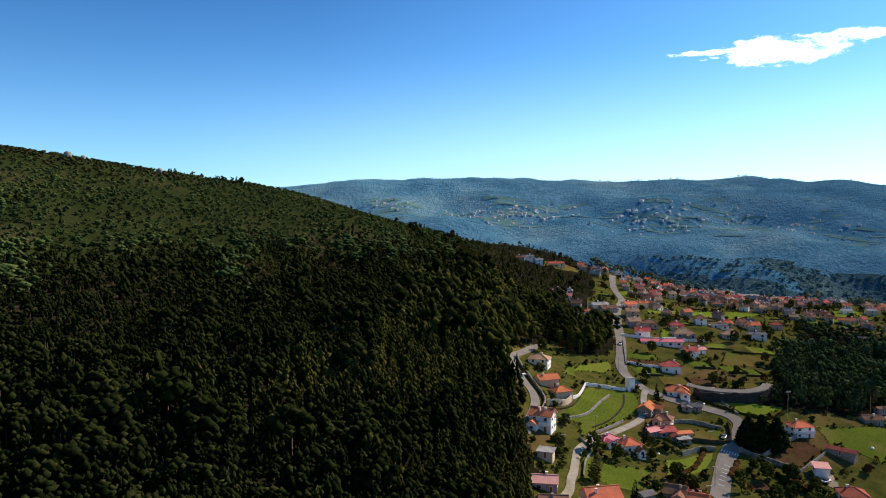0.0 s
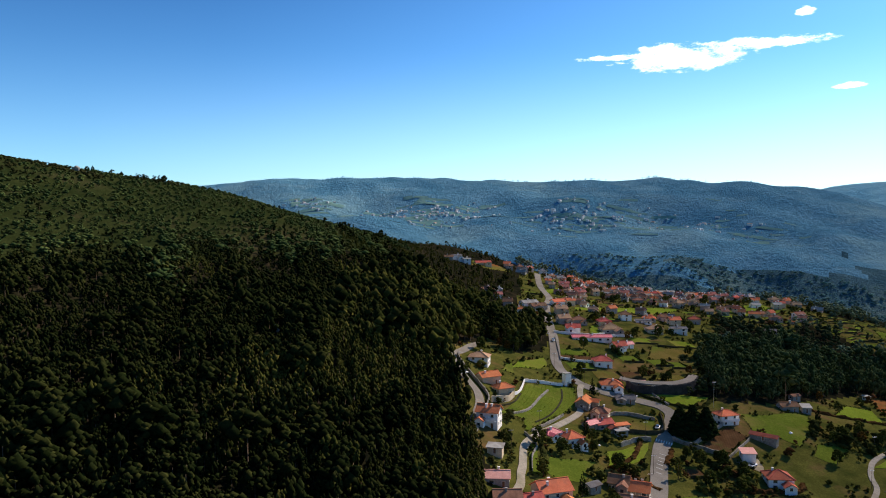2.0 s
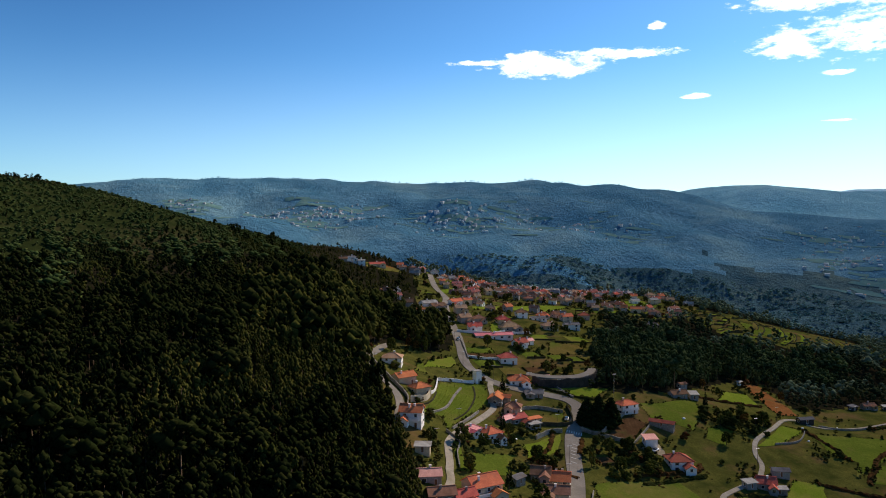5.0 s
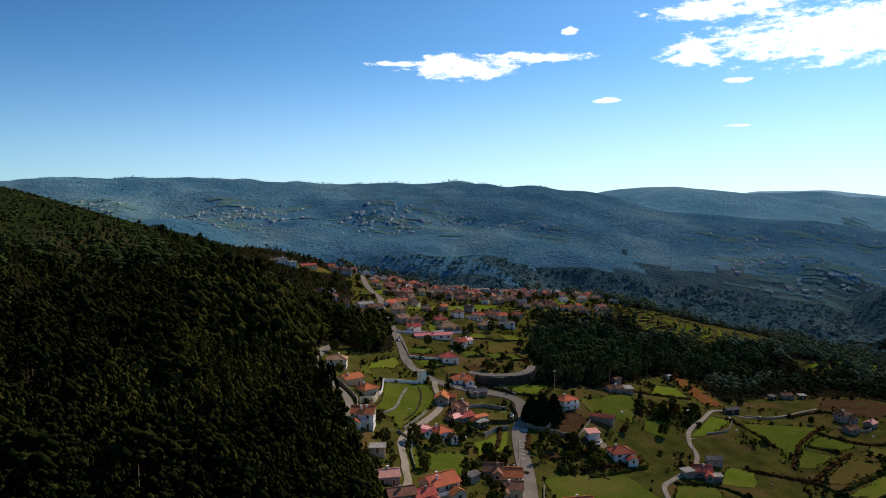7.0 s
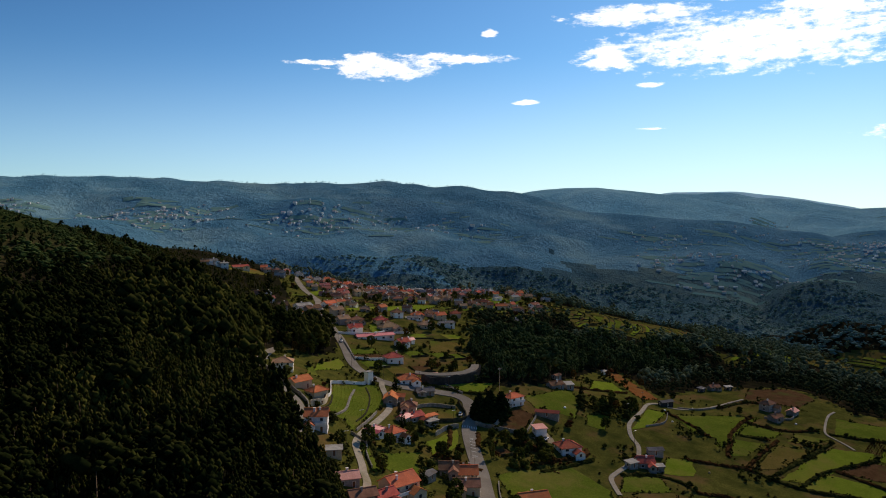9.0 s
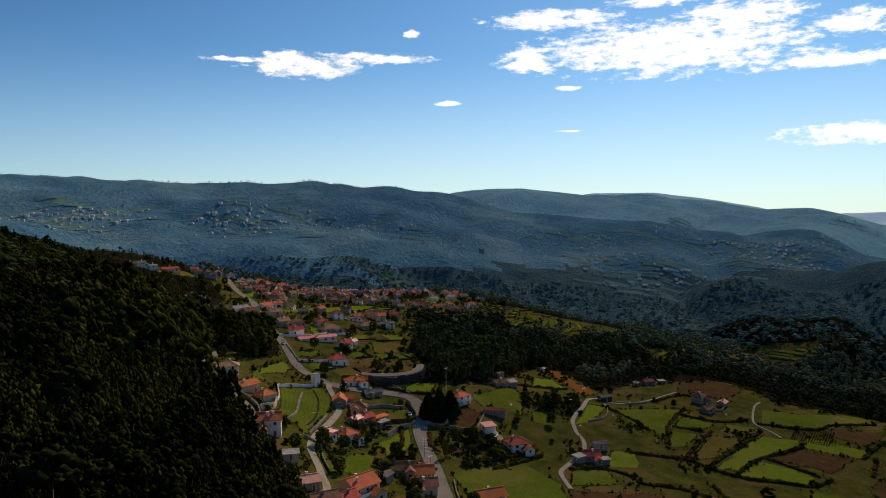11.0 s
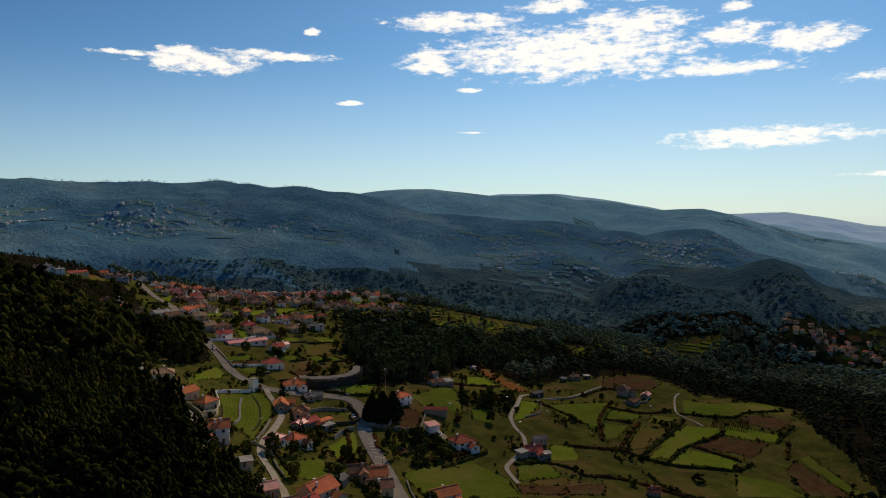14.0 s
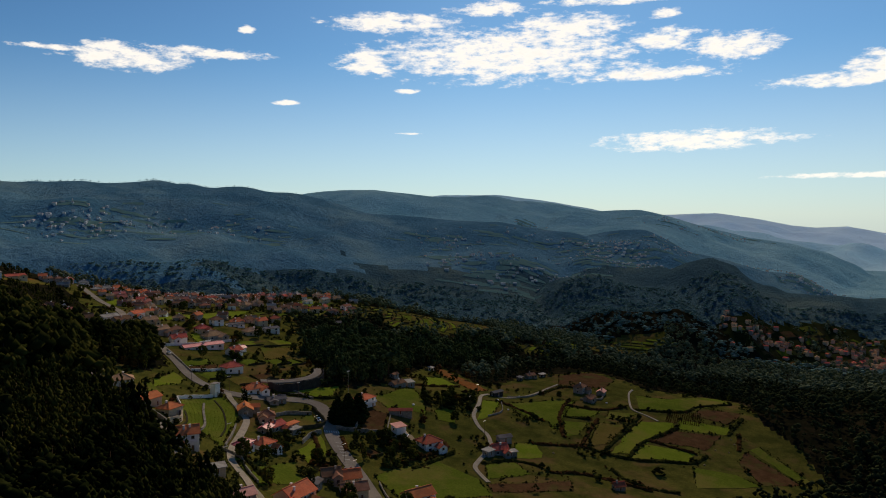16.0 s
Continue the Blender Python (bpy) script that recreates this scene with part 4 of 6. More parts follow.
def opening(root, face, along, z, w, h, width, depth, name="window", sill=True):
    """A window or door on one of the four faces: frame proud of the wall, pane set back in it."""
    turn, off = ((0, depth / 2), (90, width / 2), (180, depth / 2), (270, width / 2))[face]
    m = pose(0, 0, 0, 0, 0, turn)
    at = m @ Vector((along, -off, z))
    bm = bmesh.new()
    t = 0.12
    for x0, x1, z0, z1 in ((-w / 2, w / 2, h / 2 - t, h / 2), (-w / 2, w / 2, -h / 2, -h / 2 + t), (-w / 2, -w / 2 + t, -h / 2 + t, h / 2 - t), (w / 2 - t, w / 2, -h / 2 + t, h / 2 - t)):
        box(x0, -0.07, z0, x1, 0.05, z1, bm)
    if sill and name == "window":
        box(-w / 2 - 0.1, -0.16, -h / 2 - 0.1, w / 2 + 0.1, 0.05, -h / 2, bm)
    frame_ob = part(name, bm, M["frame"], root)
    frame_ob.matrix_basis = Matrix.Translation(at) @ m
    pane = part("pane" if name == "window" else "leaf", box(-w / 2 + t, -0.03, -h / 2 + t, w / 2 - t, 0.03, h / 2 - t), M["glass" if name == "window" else "door"], frame_ob)
    return frame_ob, pane


def chimney(root, x, y, z, tall=1.3, mat="white"):
    bm = box(-0.35, -0.3, 0, 0.35, 0.3, tall)
    box(-0.45, -0.4, tall, 0.45, 0.4, tall + 0.12, bm)
    ob = part("chimney", bm, M[mat], root)
    ob.location = (x, y, z)
    return ob


def house(x, y, turn, w, d, h, rise, kind, roof, walls="white", label="", category="house", windows=1.0, stacks=1, balcony=False, name="house", group="", extra=None):
    """A house on sloping ground: walls down to a plinth, roof with ridge caps, windows and doors on each face, chimney."""
    w, d, h, rise = (w * 0.78, d * 0.78, h * 0.78, rise * 0.95) if category == "house" else (w * 0.66, d * 0.7, h * 0.8, rise)
    c, s = math.cos(radians(turn)), math.sin(radians(turn))
    zs = [gz(x + a * c - b * s, y + a * s + b * c) for a in (-w / 2, w / 2) for b in (-d / 2, d / 2)]
    z = (max(min(zs), sum(zs) / 4 - 1.2) if category == "house" else sum(zs) / 4 + 0.25 * (max(zs) - min(zs))) + 0.1
    root = thing(name, x, y, z, turn, label or f"{ {'white': 'white-rendered', 'cream': 'cream-rendered', 'grey': 'grey-rendered', 'stone': 'granite', 'rosy': 'pale rose'}[walls] } village house with {roof} tiled roof among gardens", category, group)
    rng = random.Random(int(x * 13 + y * 7))
    sink = z - min(zs) + 1.0
    part("wall", wall_mesh(w, d, h, rise, kind, sink), M[walls], root)
    part("roof", roof_mesh(w, d, h, rise, kind), M[roof], root, LABEL_ROOF.get(roof, ""))
    if kind in ("hip", "gable") and category == "house":
        part("ridge_cap", ridge_mesh(w, d, h, rise, kind), M[roof], root)
    storeys = max(1, int(round(h / 2.9)))
    if windows:
        for face in range(4):
            span = w if face % 2 == 0 else d
            n = max(1, int(span / 3.2 * windows))
            for st in range(storeys):
                zc = (st + 0.55) * h / storeys
                for k in range(n):
                    if rng.random() < 0.12:
                        continue
                    a = (k + 0.5) / n * span - span / 2
                    if st == 0 and k == n // 2 and face in (0, 2):
                        opening(root, face, a, 1.1, 1.1, 2.2, w, d, "door")
                    else:
                        opening(root, face, a, zc, 1.25 if rng.random() < .7 else 1.7, 1.35, w, d)
    if balcony:
        b = part("balcony", box(-w * 0.42, -d / 2 - 1.5, h / storeys * (storeys - 1) - 0.2, w * 0.42, -d / 2 - 0.01, h / storeys * (storeys - 1)), M["white"], root)
        bm = box(-w * 0.42, -d / 2 - 1.5, h / storeys * (storeys - 1), w * 0.42, -d / 2 - 1.4, h / storeys * (storeys - 1) + 0.95)
        part("parapet", bm, M["white"], b)
    if category == "house" and w > 7 and rng.random() < 0.7:
        s, ww, wd = rng.choice((-1, 1)), w * rng.uniform(0.4, 0.5), d * rng.uniform(0.45, 0.6)
        wh = h * rng.choice((0.62, 0.8, 1.0)) - 0.15
        side = pose(s * (w - ww) / 2 * 0.92, -(d + wd) / 2 * 0.9, 0, 0, 0, 90)
        wing = part("wing", wall_mesh(wd * 1.25, ww, wh, rise * 0.6, "gable", sink), M[walls], root)
        wing.matrix_basis = side
        part("wing_roof", roof_mesh(wd * 1.25, ww, wh, rise * 0.6, "gable", 0.4), M[roof], wing)
        pane = part("window", box(-wd * 0.625 - 0.05, -0.55, wh * 0.45, -wd * 0.625 + 0.03, 0.55, wh * 0.45 + 1.2), M["glass"], wing)
    for k in range(stacks):
        chimney(root, rng.uniform(-0.25, 0.25) * w, (0.12 + 0.1 * k) * d * rng.choice((-1, 1)), h + rise * 0.45, 1.5, "white" if walls != "stone" else "grey")
    return root


LABEL_ROOF = {"orange": "orange clay tile roof", "red": "red clay tile roof", "brown": "weathered brown tile roof", "tan": "faded tan tile roof", "rose": "faded rose tile roof", "magenta": "magenta painted sheet roof",
              "pinkish": "faded pink sheet roof", "sheet": "pale corrugated sheet roof", "slate": "dark sheet roof"}

HOUSES = [
    # x, y, turn, width, depth, eaves, rise, roof shape, roof, walls
    (46, 346, -20, 12, 10, 5.6, 2.0, "hip", "tan", "white"),
    (46, 322, 20, 12, 8, 5.0, 1.8, "gable", "orange", "cream"),
    (51, 313, 20, 10, 8, 5.2, 1.8, "hip", "orange", "cream"),
    (38, 276, -25, 11, 9, 8.2, 2.4, "gable", "orange", "white"),
    (33, 233, -10, 10, 8, 4.2, 1.6, "gable", "pinkish", "grey"),
    (34, 222, -5, 11, 8, 4.0, 1.8, "gable", "brown", "stone"),
    (64, 281, 25, 10, 7, 3.6, 1.4, "hip", "magenta", "white"),
    (72, 279, 15, 9, 9, 5.2, 2.2, "hip", "orange", "white"),
    (90, 320, 60, 11, 8, 4.6, 2.0, "gable", "orange", "stone"),
    (95, 311, -30, 9, 8, 4.8, 2.0, "hip", "brown", "cream"),
    (86, 298, 30, 8, 6, 3.6, 1.2, "gable", "magenta", "stone"),
    (92, 300, 15, 10, 7, 4.0, 1.6, "gable", "red", "stone"),
    (112, 346, -10, 13, 9, 4.4, 2.2, "hip", "orange", "white"),
    (114, 331, -20, 11, 7, 3.4, 1.2, "gable", "slate", "grey"),
    (118, 377, -5, 12, 10, 5.4, 2.4, "hip", "red", "white"),
    (50, 228, 12, 14, 11, 7.6, 2.8, "gable", "orange", "cream"),
    (41, 221, 12, 10, 7, 5.2, 1.8, "gable", "red", "stone"),
    (80, 247, -28, 9, 8, 5.2, 2.2, "gable", "brown", "stone"),
    (86, 243, -28, 9, 9, 5.6, 2.4, "gable", "orange", "stone"),
    (80, 234, -28, 12, 9, 5.0, 2.0, "gable", "brown", "cream"),
    (154, 312, 10, 12, 9, 6.2, 1.8, "hip", "orange", "white"),
    (150, 263, -12, 12, 11, 5.6, 2.4, "hip", "red", "white"),
    (101, 222, -12, 14, 9, 5.4, 2.2, "gable", "orange", "white"),
    (198, 334, 0, 11, 7, 4.0, 1.6, "gable", "brown", "grey"),
    (179, 245, -30, 9, 8, 4.4, 2.2, "gable", "red", "grey"),
    (316, 286, 10, 10, 8, 5.6, 2.2, "hip", "brown", "grey"),
    (303, 271, -10, 9, 6, 3.6, 1.2, "gable", "brown", "stone"),
    (322, 274, 15, 8, 6, 3.2, 1.4, "gable", "pinkish", "stone"),
    (322, 330, -10, 9, 5, 3.2, 1.2, "gable", "brown", "stone"),
    (193, 190, -35, 6, 5, 3.0, 1.4, "gable", "red", "stone"),
]
MORE_HOUSES = [
    (133, 520, 20, 12, 8, 5.0, 1.8, "gable", "orange", "white"), (108, 505, 15, 15, 9, 4.6, 1.6, "gable", "sheet", "white"),
    (112, 495, 15, 14, 8, 4.8, 1.8, "gable", "brown", "grey"), (95, 477, 0, 8, 7, 4.6, 1.8, "hip", "orange", "white"),
    (85, 452, 10, 10, 8, 4.6, 1.8, "hip", "red", "cream"), (126, 486, 0, 10, 9, 6.2, 2.0, "gable", "tan", "cream"),
    (120, 459, 10, 10, 8, 5.6, 2.2, "gable", "tan", "grey"), (120, 438, -8, 11, 8, 5.2, 2.0, "gable", "red", "white"),
    (131, 462, 0, 11, 8, 4.2, 1.8, "hip", "brown", "grey"), (147, 459, 0, 10, 9, 5.0, 2.4, "hip", "red", "cream"),
    (146, 444, 5, 16, 10, 4.4, 2.6, "hip", "tan", "grey"), (169, 479, 0, 9, 9, 6.0, 2.2, "hip", "brown", "white"),
    (180, 475, -5, 13, 7, 3.6, 0.6, "gable", "slate", "white"), (178, 451, 0, 13, 9, 5.2, 2.0, "hip", "tan", "cream"),
    (205, 481, 0, 10, 8, 6.0, 2.0, "gable", "orange", "cream"), (198, 459, -8, 13, 10, 5.6, 0.9, "gable", "slate", "white"),
    (127, 423, -6, 30, 9, 4.2, 1.2, "gable", "magenta", "white"), (138, 407, 15, 10, 8, 4.8, 2.2, "gable", "red", "white"),
    (146, 414, 10, 8, 6, 3.6, 1.4, "gable", "magenta", "white"), (268, 690, 5, 18, 9, 5.0, 1.2, "gable", "sheet", "white"),
    (288, 686, -4, 22, 10, 5.0, 1.2, "gable", "sheet", "grey"), (312, 668, 0, 14, 9, 4.6, 1.8, "gable", "orange", "cream"),
    (323, 583, 0, 10, 7, 4.0, 1.4, "gable", "sheet", "white"), (282, 492, -10, 12, 8, 4.4, 1.4, "gable", "slate", "grey"),
    (75, 648, 15, 12, 9, 6.4, 0.7, "gable", "slate", "white"), (84, 641, 5, 8, 7, 7.0, 0.6, "gable", "sheet", "white"), (101, 655, 5, 18, 8, 4.2, 1.6, "gable", "red", "cream"), (68, 640, -10, 9, 7, 4.2, 1.6, "gable", "brown", "grey"),
]


def clear_of(x, y, gap):
    return all(math.hypot(x - q[0], y - q[1]) > gap + max(q[3], q[4]) / 2 for q in HOUSES + MORE_HOUSES)


def near_road(x, y):
    return min(np.min(np.hypot(*(resample(line, 4.0) - np.array((x, y))).T)) for line, _, _ in ROADS.values())


# the closer quarters at the far end of the village
QUARTERS = [(170, 612, 22, 20, 9), (205, 640, 26, 22, 16), (245, 640, 30, 26, 22), (280, 620, 30, 24, 16), (300, 655, 26, 16, 8), (148, 668, 22, 22, 12), (175, 680, 26, 14, 7),
            (285, 552, 32, 18, 9), (322, 545, 22, 16, 5), (360, 600, 28, 22, 7), (245, 580, 30, 14, 9), (160, 585, 16, 12, 5), (190, 500, 40, 14, 7), (150, 540, 14, 14, 4), (330, 640, 24, 16, 8), (90, 520, 8, 30, 4), (210, 600, 24, 14, 8)]
rng = random.Random(77)
for qx, qy, rx, ry, count in QUARTERS:
    made = tries = 0
    while made < count and tries < 400:
        tries += 1
        a, r = rng.uniform(0, 6.28), math.sqrt(rng.random())
        x, y = qx + rx * r * math.cos(a), qy + ry * r * math.sin(a)
        w, d = rng.uniform(6.0, 11.5), rng.uniform(5.5, 8)
        if not clear_of(x, y, w / 2 + 1.5) or near_road(x, y) < w / 2 + 4 or any(bool(inside(np.array([x]), np.array([y]), f)[0]) for _, f in FIELDS):
            continue
        roof = rng.choice(("orange", "red", "rose", "rose", "brown", "brown", "tan", "rose", "slate", "sheet", "brown"))
        # wall colours lean grey and rose, standing in for walls in shade
        MORE_HOUSES.append((round(x, 1), round(y, 1), rng.gauss(-5, 30), w, d, rng.choice((3.2, 3.4, 4.6, 5.4, 5.8)), rng.uniform(1.4, 2.2), rng.choice(("hip", "gable", "gable")), roof,
                            rng.choice(("white", "cream", "grey", "grey", "rosy"))))
        made += 1

for k, (x, y, turn, w, d, h, rise, kind, roof, walls) in enumerate(HOUSES):
    house(x, y, turn, w, d, h, rise, kind, roof, walls, balcony=(k in (3, 7, 15, 20)), stacks=2 if k in (3, 15, 18) else 1, group="village houses")
for k, (x, y, turn, w, d, h, rise, kind, roof, walls) in enumerate(MORE_HOUSES):
    house(x, y, turn, w, d, h, rise, kind, roof, walls, windows=0.7 if y < 530 else 0.35, group="village houses")

# sheds, barns and outbuildings
SHEDS = [
    # x, y, turn, width, depth, eaves, rise, shape, roof, walls, what it is
    (36, 252, -20, 8, 6, 3.0, 0.4, "lean", "sheet", "cream", "pale sheet-roofed shed beside the hill road"),
    (147, 280, -12, 8, 7, 3.6, 0.8, "lean", "pinkish", "white", "white shed with faded pink lean-to roof"),
    (163, 295, -48, 17, 4.5, 2.8, 0.9, "gable", "red", "stone", "long low tile-roofed shed beside the lawn"),
    (207, 333, -20, 6, 8, 3.4, 0.7, "lean", "sheet", "grey", "small shed with white sheet roof"),
    (171, 245, 0, 7, 5, 3.0, 0.5, "lean", "sheet", "grey", "farm shed with white sheet roof by the lane"),
    (181, 240, -25, 9, 4, 2.6, 0.4, "lean", "sheet", "stone", "open farm lean-to with pale sheet roof"),
    (193, 253, -25, 10, 6, 3.2, 0.9, "gable", "slate", "grey", "grey sheet-roofed barn beside the farmhouse"),
    (258, 309, -5, 12, 5, 3.0, 0.8, "gable", "slate", "basalt", "dark low barn beside the field lane"),
    (331, 326, -15, 6, 4, 2.6, 0.4, "lean", "sheet", "basalt", "shed with white sheet roof at the wood's edge"),
    (312, 331, 10, 7, 4, 2.6, 0.5, "lean", "slate", "basalt", "stone shed with dark sheet roof"),
    (68, 241, 30, 8, 5, 2.8, 0.8, "gable", "slate", "stone", "dark stone shed behind the houses"),
    (100, 299, 12, 10, 3.5, 2.8, 0.4, "lean", "orange", "cream", "narrow lean-to with orange tile roof"),
    (98, 294, 12, 8, 4, 2.6, 0.3, "lean", "sheet", "grey", "low shed with pale sheet roof"),
    (274, 379, 5, 5, 4, 2.6, 0.4, "lean", "sheet", "white", "tiny white shed above the red slope"),
    (127, 349, -10, 10, 6, 3.0, 0.8, "gable", "pinkish", "grey", "low annex with faded pink roof"),
    (213, 352, 10, 7, 5, 3.0, 0.7, "gable", "brown", "grey", "small shed at the edge of the pines"),
]
for x, y, turn, w, d, h, rise, kind, roof, walls, label in SHEDS:
    house(x, y, turn, w, d, h, rise, kind, roof, walls, label=label, category="shed", windows=0.25, stacks=0, name="shed")

# ---- woods ----
def jitter(x0, x1, y0, y1, step, seed):
    rng = np.random.RandomState(seed)
    X, Y = np.meshgrid(np.arange(x0, x1, step), np.arange(y0, y1, step))
    X, Y = X.ravel(), Y.ravel()
    return X + rng.uniform(-0.45, 0.45, X.size) * step, Y + rng.uniform(-0.45, 0.45, Y.size) * step, rng


ROAD_POINTS = [(*q, width / 2) for line, width, _ in ROADS.values() for q in resample(line, 3.0)]


def road_distance(x, y):
    d = np.full(np.shape(x), 1e9)
    for q in ROAD_POINTS:
        d = np.minimum(d, np.hypot(x - q[0], y - q[1]) - q[2])
    return d


def free_of(x, y, gap=3.0, fields=True):
    ok = road_distance(x, y) > gap
    if fields:
        for _, outline in FIELDS:
            ok &= ~inside(x, y, outline)
    for hx, hy, _, w, d, *_ in HOUSES + MORE_HOUSES + SHEDS:
        ok &= np.hypot(x - hx, y - hy) > max(w, d) * 0.62 + gap * 0.6
    return ok


x, y, rng = jitter(-330, 130, 90, 735, 3.6, 11)
d = np.hypot(x + 30, y - 10)
keep = inside(x, y, FOREST) & ~inside(x, y, KNOLL) & (np.degrees(np.arctan2(x + 45, y - 15)) > -43) & (np.hypot(x + 20, y) > 120) & free_of(x, y, 1.5)
z = ground_z(x, y)
keep &= rng.uniform(0, 1, len(x)) > np.clip((z - 105) / 90, 0, 0.25)
keep &= (waves(x, y, 34, 4) + 0.7 * waves(x, y, 13, 5) < 1.15) & ((d < 420) | (rng.uniform(0, 1, len(x)) < 0.8))
keep &= (rng.uniform(0, 1, len(x)) > 0.4 * np.clip((x - 20) / 50, 0, 1) * np.clip((y - 480) / 40, 0, 1))
for bx, by in ((-47, 306), (-240, 470), (-190, 492)):
    keep &= np.hypot(x - bx, y - by + 4) > 5.5
x, y, z, d = x[keep], y[keep], z[keep], d[keep]
old = np.clip((x + 25) / 40, 0, 1) * np.clip((y - 290) / 50, 0, 1) * np.clip((480 - y) / 30, 0, 1)
tall = np.clip(13.5 - (z - 38) * 0.22, 2.2, 13.5) * (0.72 + 0.33 * old)
tall *= 0.98 + 0.2 * waves(x, y, 55, 3) + rng.uniform(-0.34, 0.36, len(x))
lone = (rng.uniform(0, 1, len(x)) < 0.035) & (z < 105)
tall = np.clip(np.where(lone, tall * 1.45 + 1.5, tall), 1.4, 18)
tall *= 1 - 0.3 * np.clip((x - 30) / 20, 0, 1) * np.clip((y - 370) / 20, 0, 1)
tall *= 1 - 0.4 * np.clip((x + 20) / 60, 0, 1) * np.clip((y - 470) / 40, 0, 1)
shrub = z + 9 * waves(x, y, 70, 9) + rng.uniform(-7, 7, len(x)) > 80
heath = waves(x, y, 60, 31) + (z - 124) / 20 + rng.uniform(-0.3, 0.3, len(x)) > 0.1
near = d < 300
# westward the mix leans to dark pine, standing in for shade there
gum = (waves(x, y, 95, 8) + 0.5 * waves(x, y, 30, 10) + rng.uniform(-0.5, 0.5, len(x)) + np.clip((x + 18) / 50, -1.6, 1.2) > -0.1) & ~lone
SORTS = (
    (gum & near & ~shrub, "gum", ["spire", "column", "spire"], 24, 1.0, "dense young eucalyptus wood covering the hillside"),
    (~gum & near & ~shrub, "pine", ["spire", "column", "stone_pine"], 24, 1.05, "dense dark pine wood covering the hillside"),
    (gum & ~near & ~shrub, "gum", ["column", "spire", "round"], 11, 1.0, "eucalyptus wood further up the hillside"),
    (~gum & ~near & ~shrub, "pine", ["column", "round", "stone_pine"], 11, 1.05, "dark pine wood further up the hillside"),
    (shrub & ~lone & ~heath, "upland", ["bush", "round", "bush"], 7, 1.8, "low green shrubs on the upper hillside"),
    (shrub & ~lone & heath, "gorse", ["bush"], 6, 1.9, "brownish heath shrubs towards the hill's crest"),
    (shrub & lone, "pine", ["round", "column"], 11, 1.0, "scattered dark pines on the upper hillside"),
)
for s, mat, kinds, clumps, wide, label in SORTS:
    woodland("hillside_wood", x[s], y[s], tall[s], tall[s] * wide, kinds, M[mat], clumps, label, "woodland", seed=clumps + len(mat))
# a clump of taller trees standing on the crest
a = rng.uniform(0, 1, 26)
x, y = -196 + 52 * a + rng.normal(0, 1.5, 26), 516 + 28 * a + rng.normal(0, 3, 26)
tall = rng.uniform(1.8, 4.6, 26)
woodland("crest_trees", x, y, tall, tall * 1.1, ["round", "column"], M["pine"], 16, "dark trees standing out along the hill's crest", "woodland", seed=41)

x, y, rng = jitter(130, 420, 320, 470, 4.3, 12)
keep = inside(x, y, PINEWOOD) & free_of(x, y, 2)
x, y = x[keep], y[keep]
tall = rng.uniform(6, 17, len(x)) * (0.85 + 0.25 * waves(x, y, 40, 6))
woodland("pine_wood", x, y, tall, tall * 1.05, ["column", "spire", "column", "stone_pine", "spire"], M["dusky"], 26, "dark pine wood below the village", "woodland", seed=31)

x, y, rng = jitter(150, 760, 60, 800, 6.4, 13)
keep = ~inside(x, y, OPEN) & ~inside(x, y, PINEWOOD) & ~inside(x, y, SHELF) & ~inside(x, y, TOWN) & ~inside(x, y, FOREST) & free_of(x, y, 2)
for t in TERRACES:
    keep &= ~inside(x, y, t) | (rng.uniform(0, 1, len(x)) > 0.85)
keep &= (np.hypot(x, y) < 745) & ((x > 230) | (y > 300)) & ((waves(x, y, 75, 25) < 0.62) | (x < 330))
x, y = x[keep], y[keep]
tall = 6.5 + 2.5 * waves(x, y, 90, 5) + rng.uniform(-3.5, 5, len(x))
tall = np.clip(tall * 0.85, 2, 13)
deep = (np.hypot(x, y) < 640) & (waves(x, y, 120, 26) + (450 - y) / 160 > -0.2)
# nearer trees get the shade-dark copy, the rest the hazed one
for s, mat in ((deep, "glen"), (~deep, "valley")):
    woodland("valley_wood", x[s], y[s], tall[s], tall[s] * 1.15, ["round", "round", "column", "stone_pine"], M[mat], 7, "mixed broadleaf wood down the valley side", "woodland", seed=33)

# canopy on the nearer slopes across the valley
rng = np.random.RandomState(14)
n = 13000
az, r = np.radians(rng.uniform(-16, 84, n)), np.sqrt(rng.uniform(620 ** 2, 1000 ** 2, n))
x, y = r * np.sin(az), r * np.cos(az)
keep = ~inside(x, y, TOWN) & ~inside(x, y, SHELF) & ~inside(x, y, FOREST) & (r * np.sin(az) > 200)
for t in TERRACES:
    keep &= ~inside(x, y, t)
for q in HAMLETS:
    keep &= np.hypot(x - q[0], y - q[1]) > q[2] * 0.8
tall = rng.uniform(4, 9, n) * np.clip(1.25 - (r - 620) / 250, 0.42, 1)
# crowns past 740 m take the bluer, hazier colour
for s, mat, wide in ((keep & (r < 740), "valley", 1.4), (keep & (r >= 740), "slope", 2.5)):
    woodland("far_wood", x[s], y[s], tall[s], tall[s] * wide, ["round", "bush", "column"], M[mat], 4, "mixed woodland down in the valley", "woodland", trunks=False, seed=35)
# trees along the crest of the main ridge
az = np.radians(rng.uniform(-14, 34, 500))
r = 1517 + rng.uniform(-14, 6, 500)
x, y = r * np.sin(az), r * np.cos(az)
tall = rng.uniform(1.2, 3.4, len(x)) * np.where(waves(x, y, 130, 15) > 0, 1.1, 0.5)
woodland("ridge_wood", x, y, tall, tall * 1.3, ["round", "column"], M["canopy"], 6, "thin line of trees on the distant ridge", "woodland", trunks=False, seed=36)


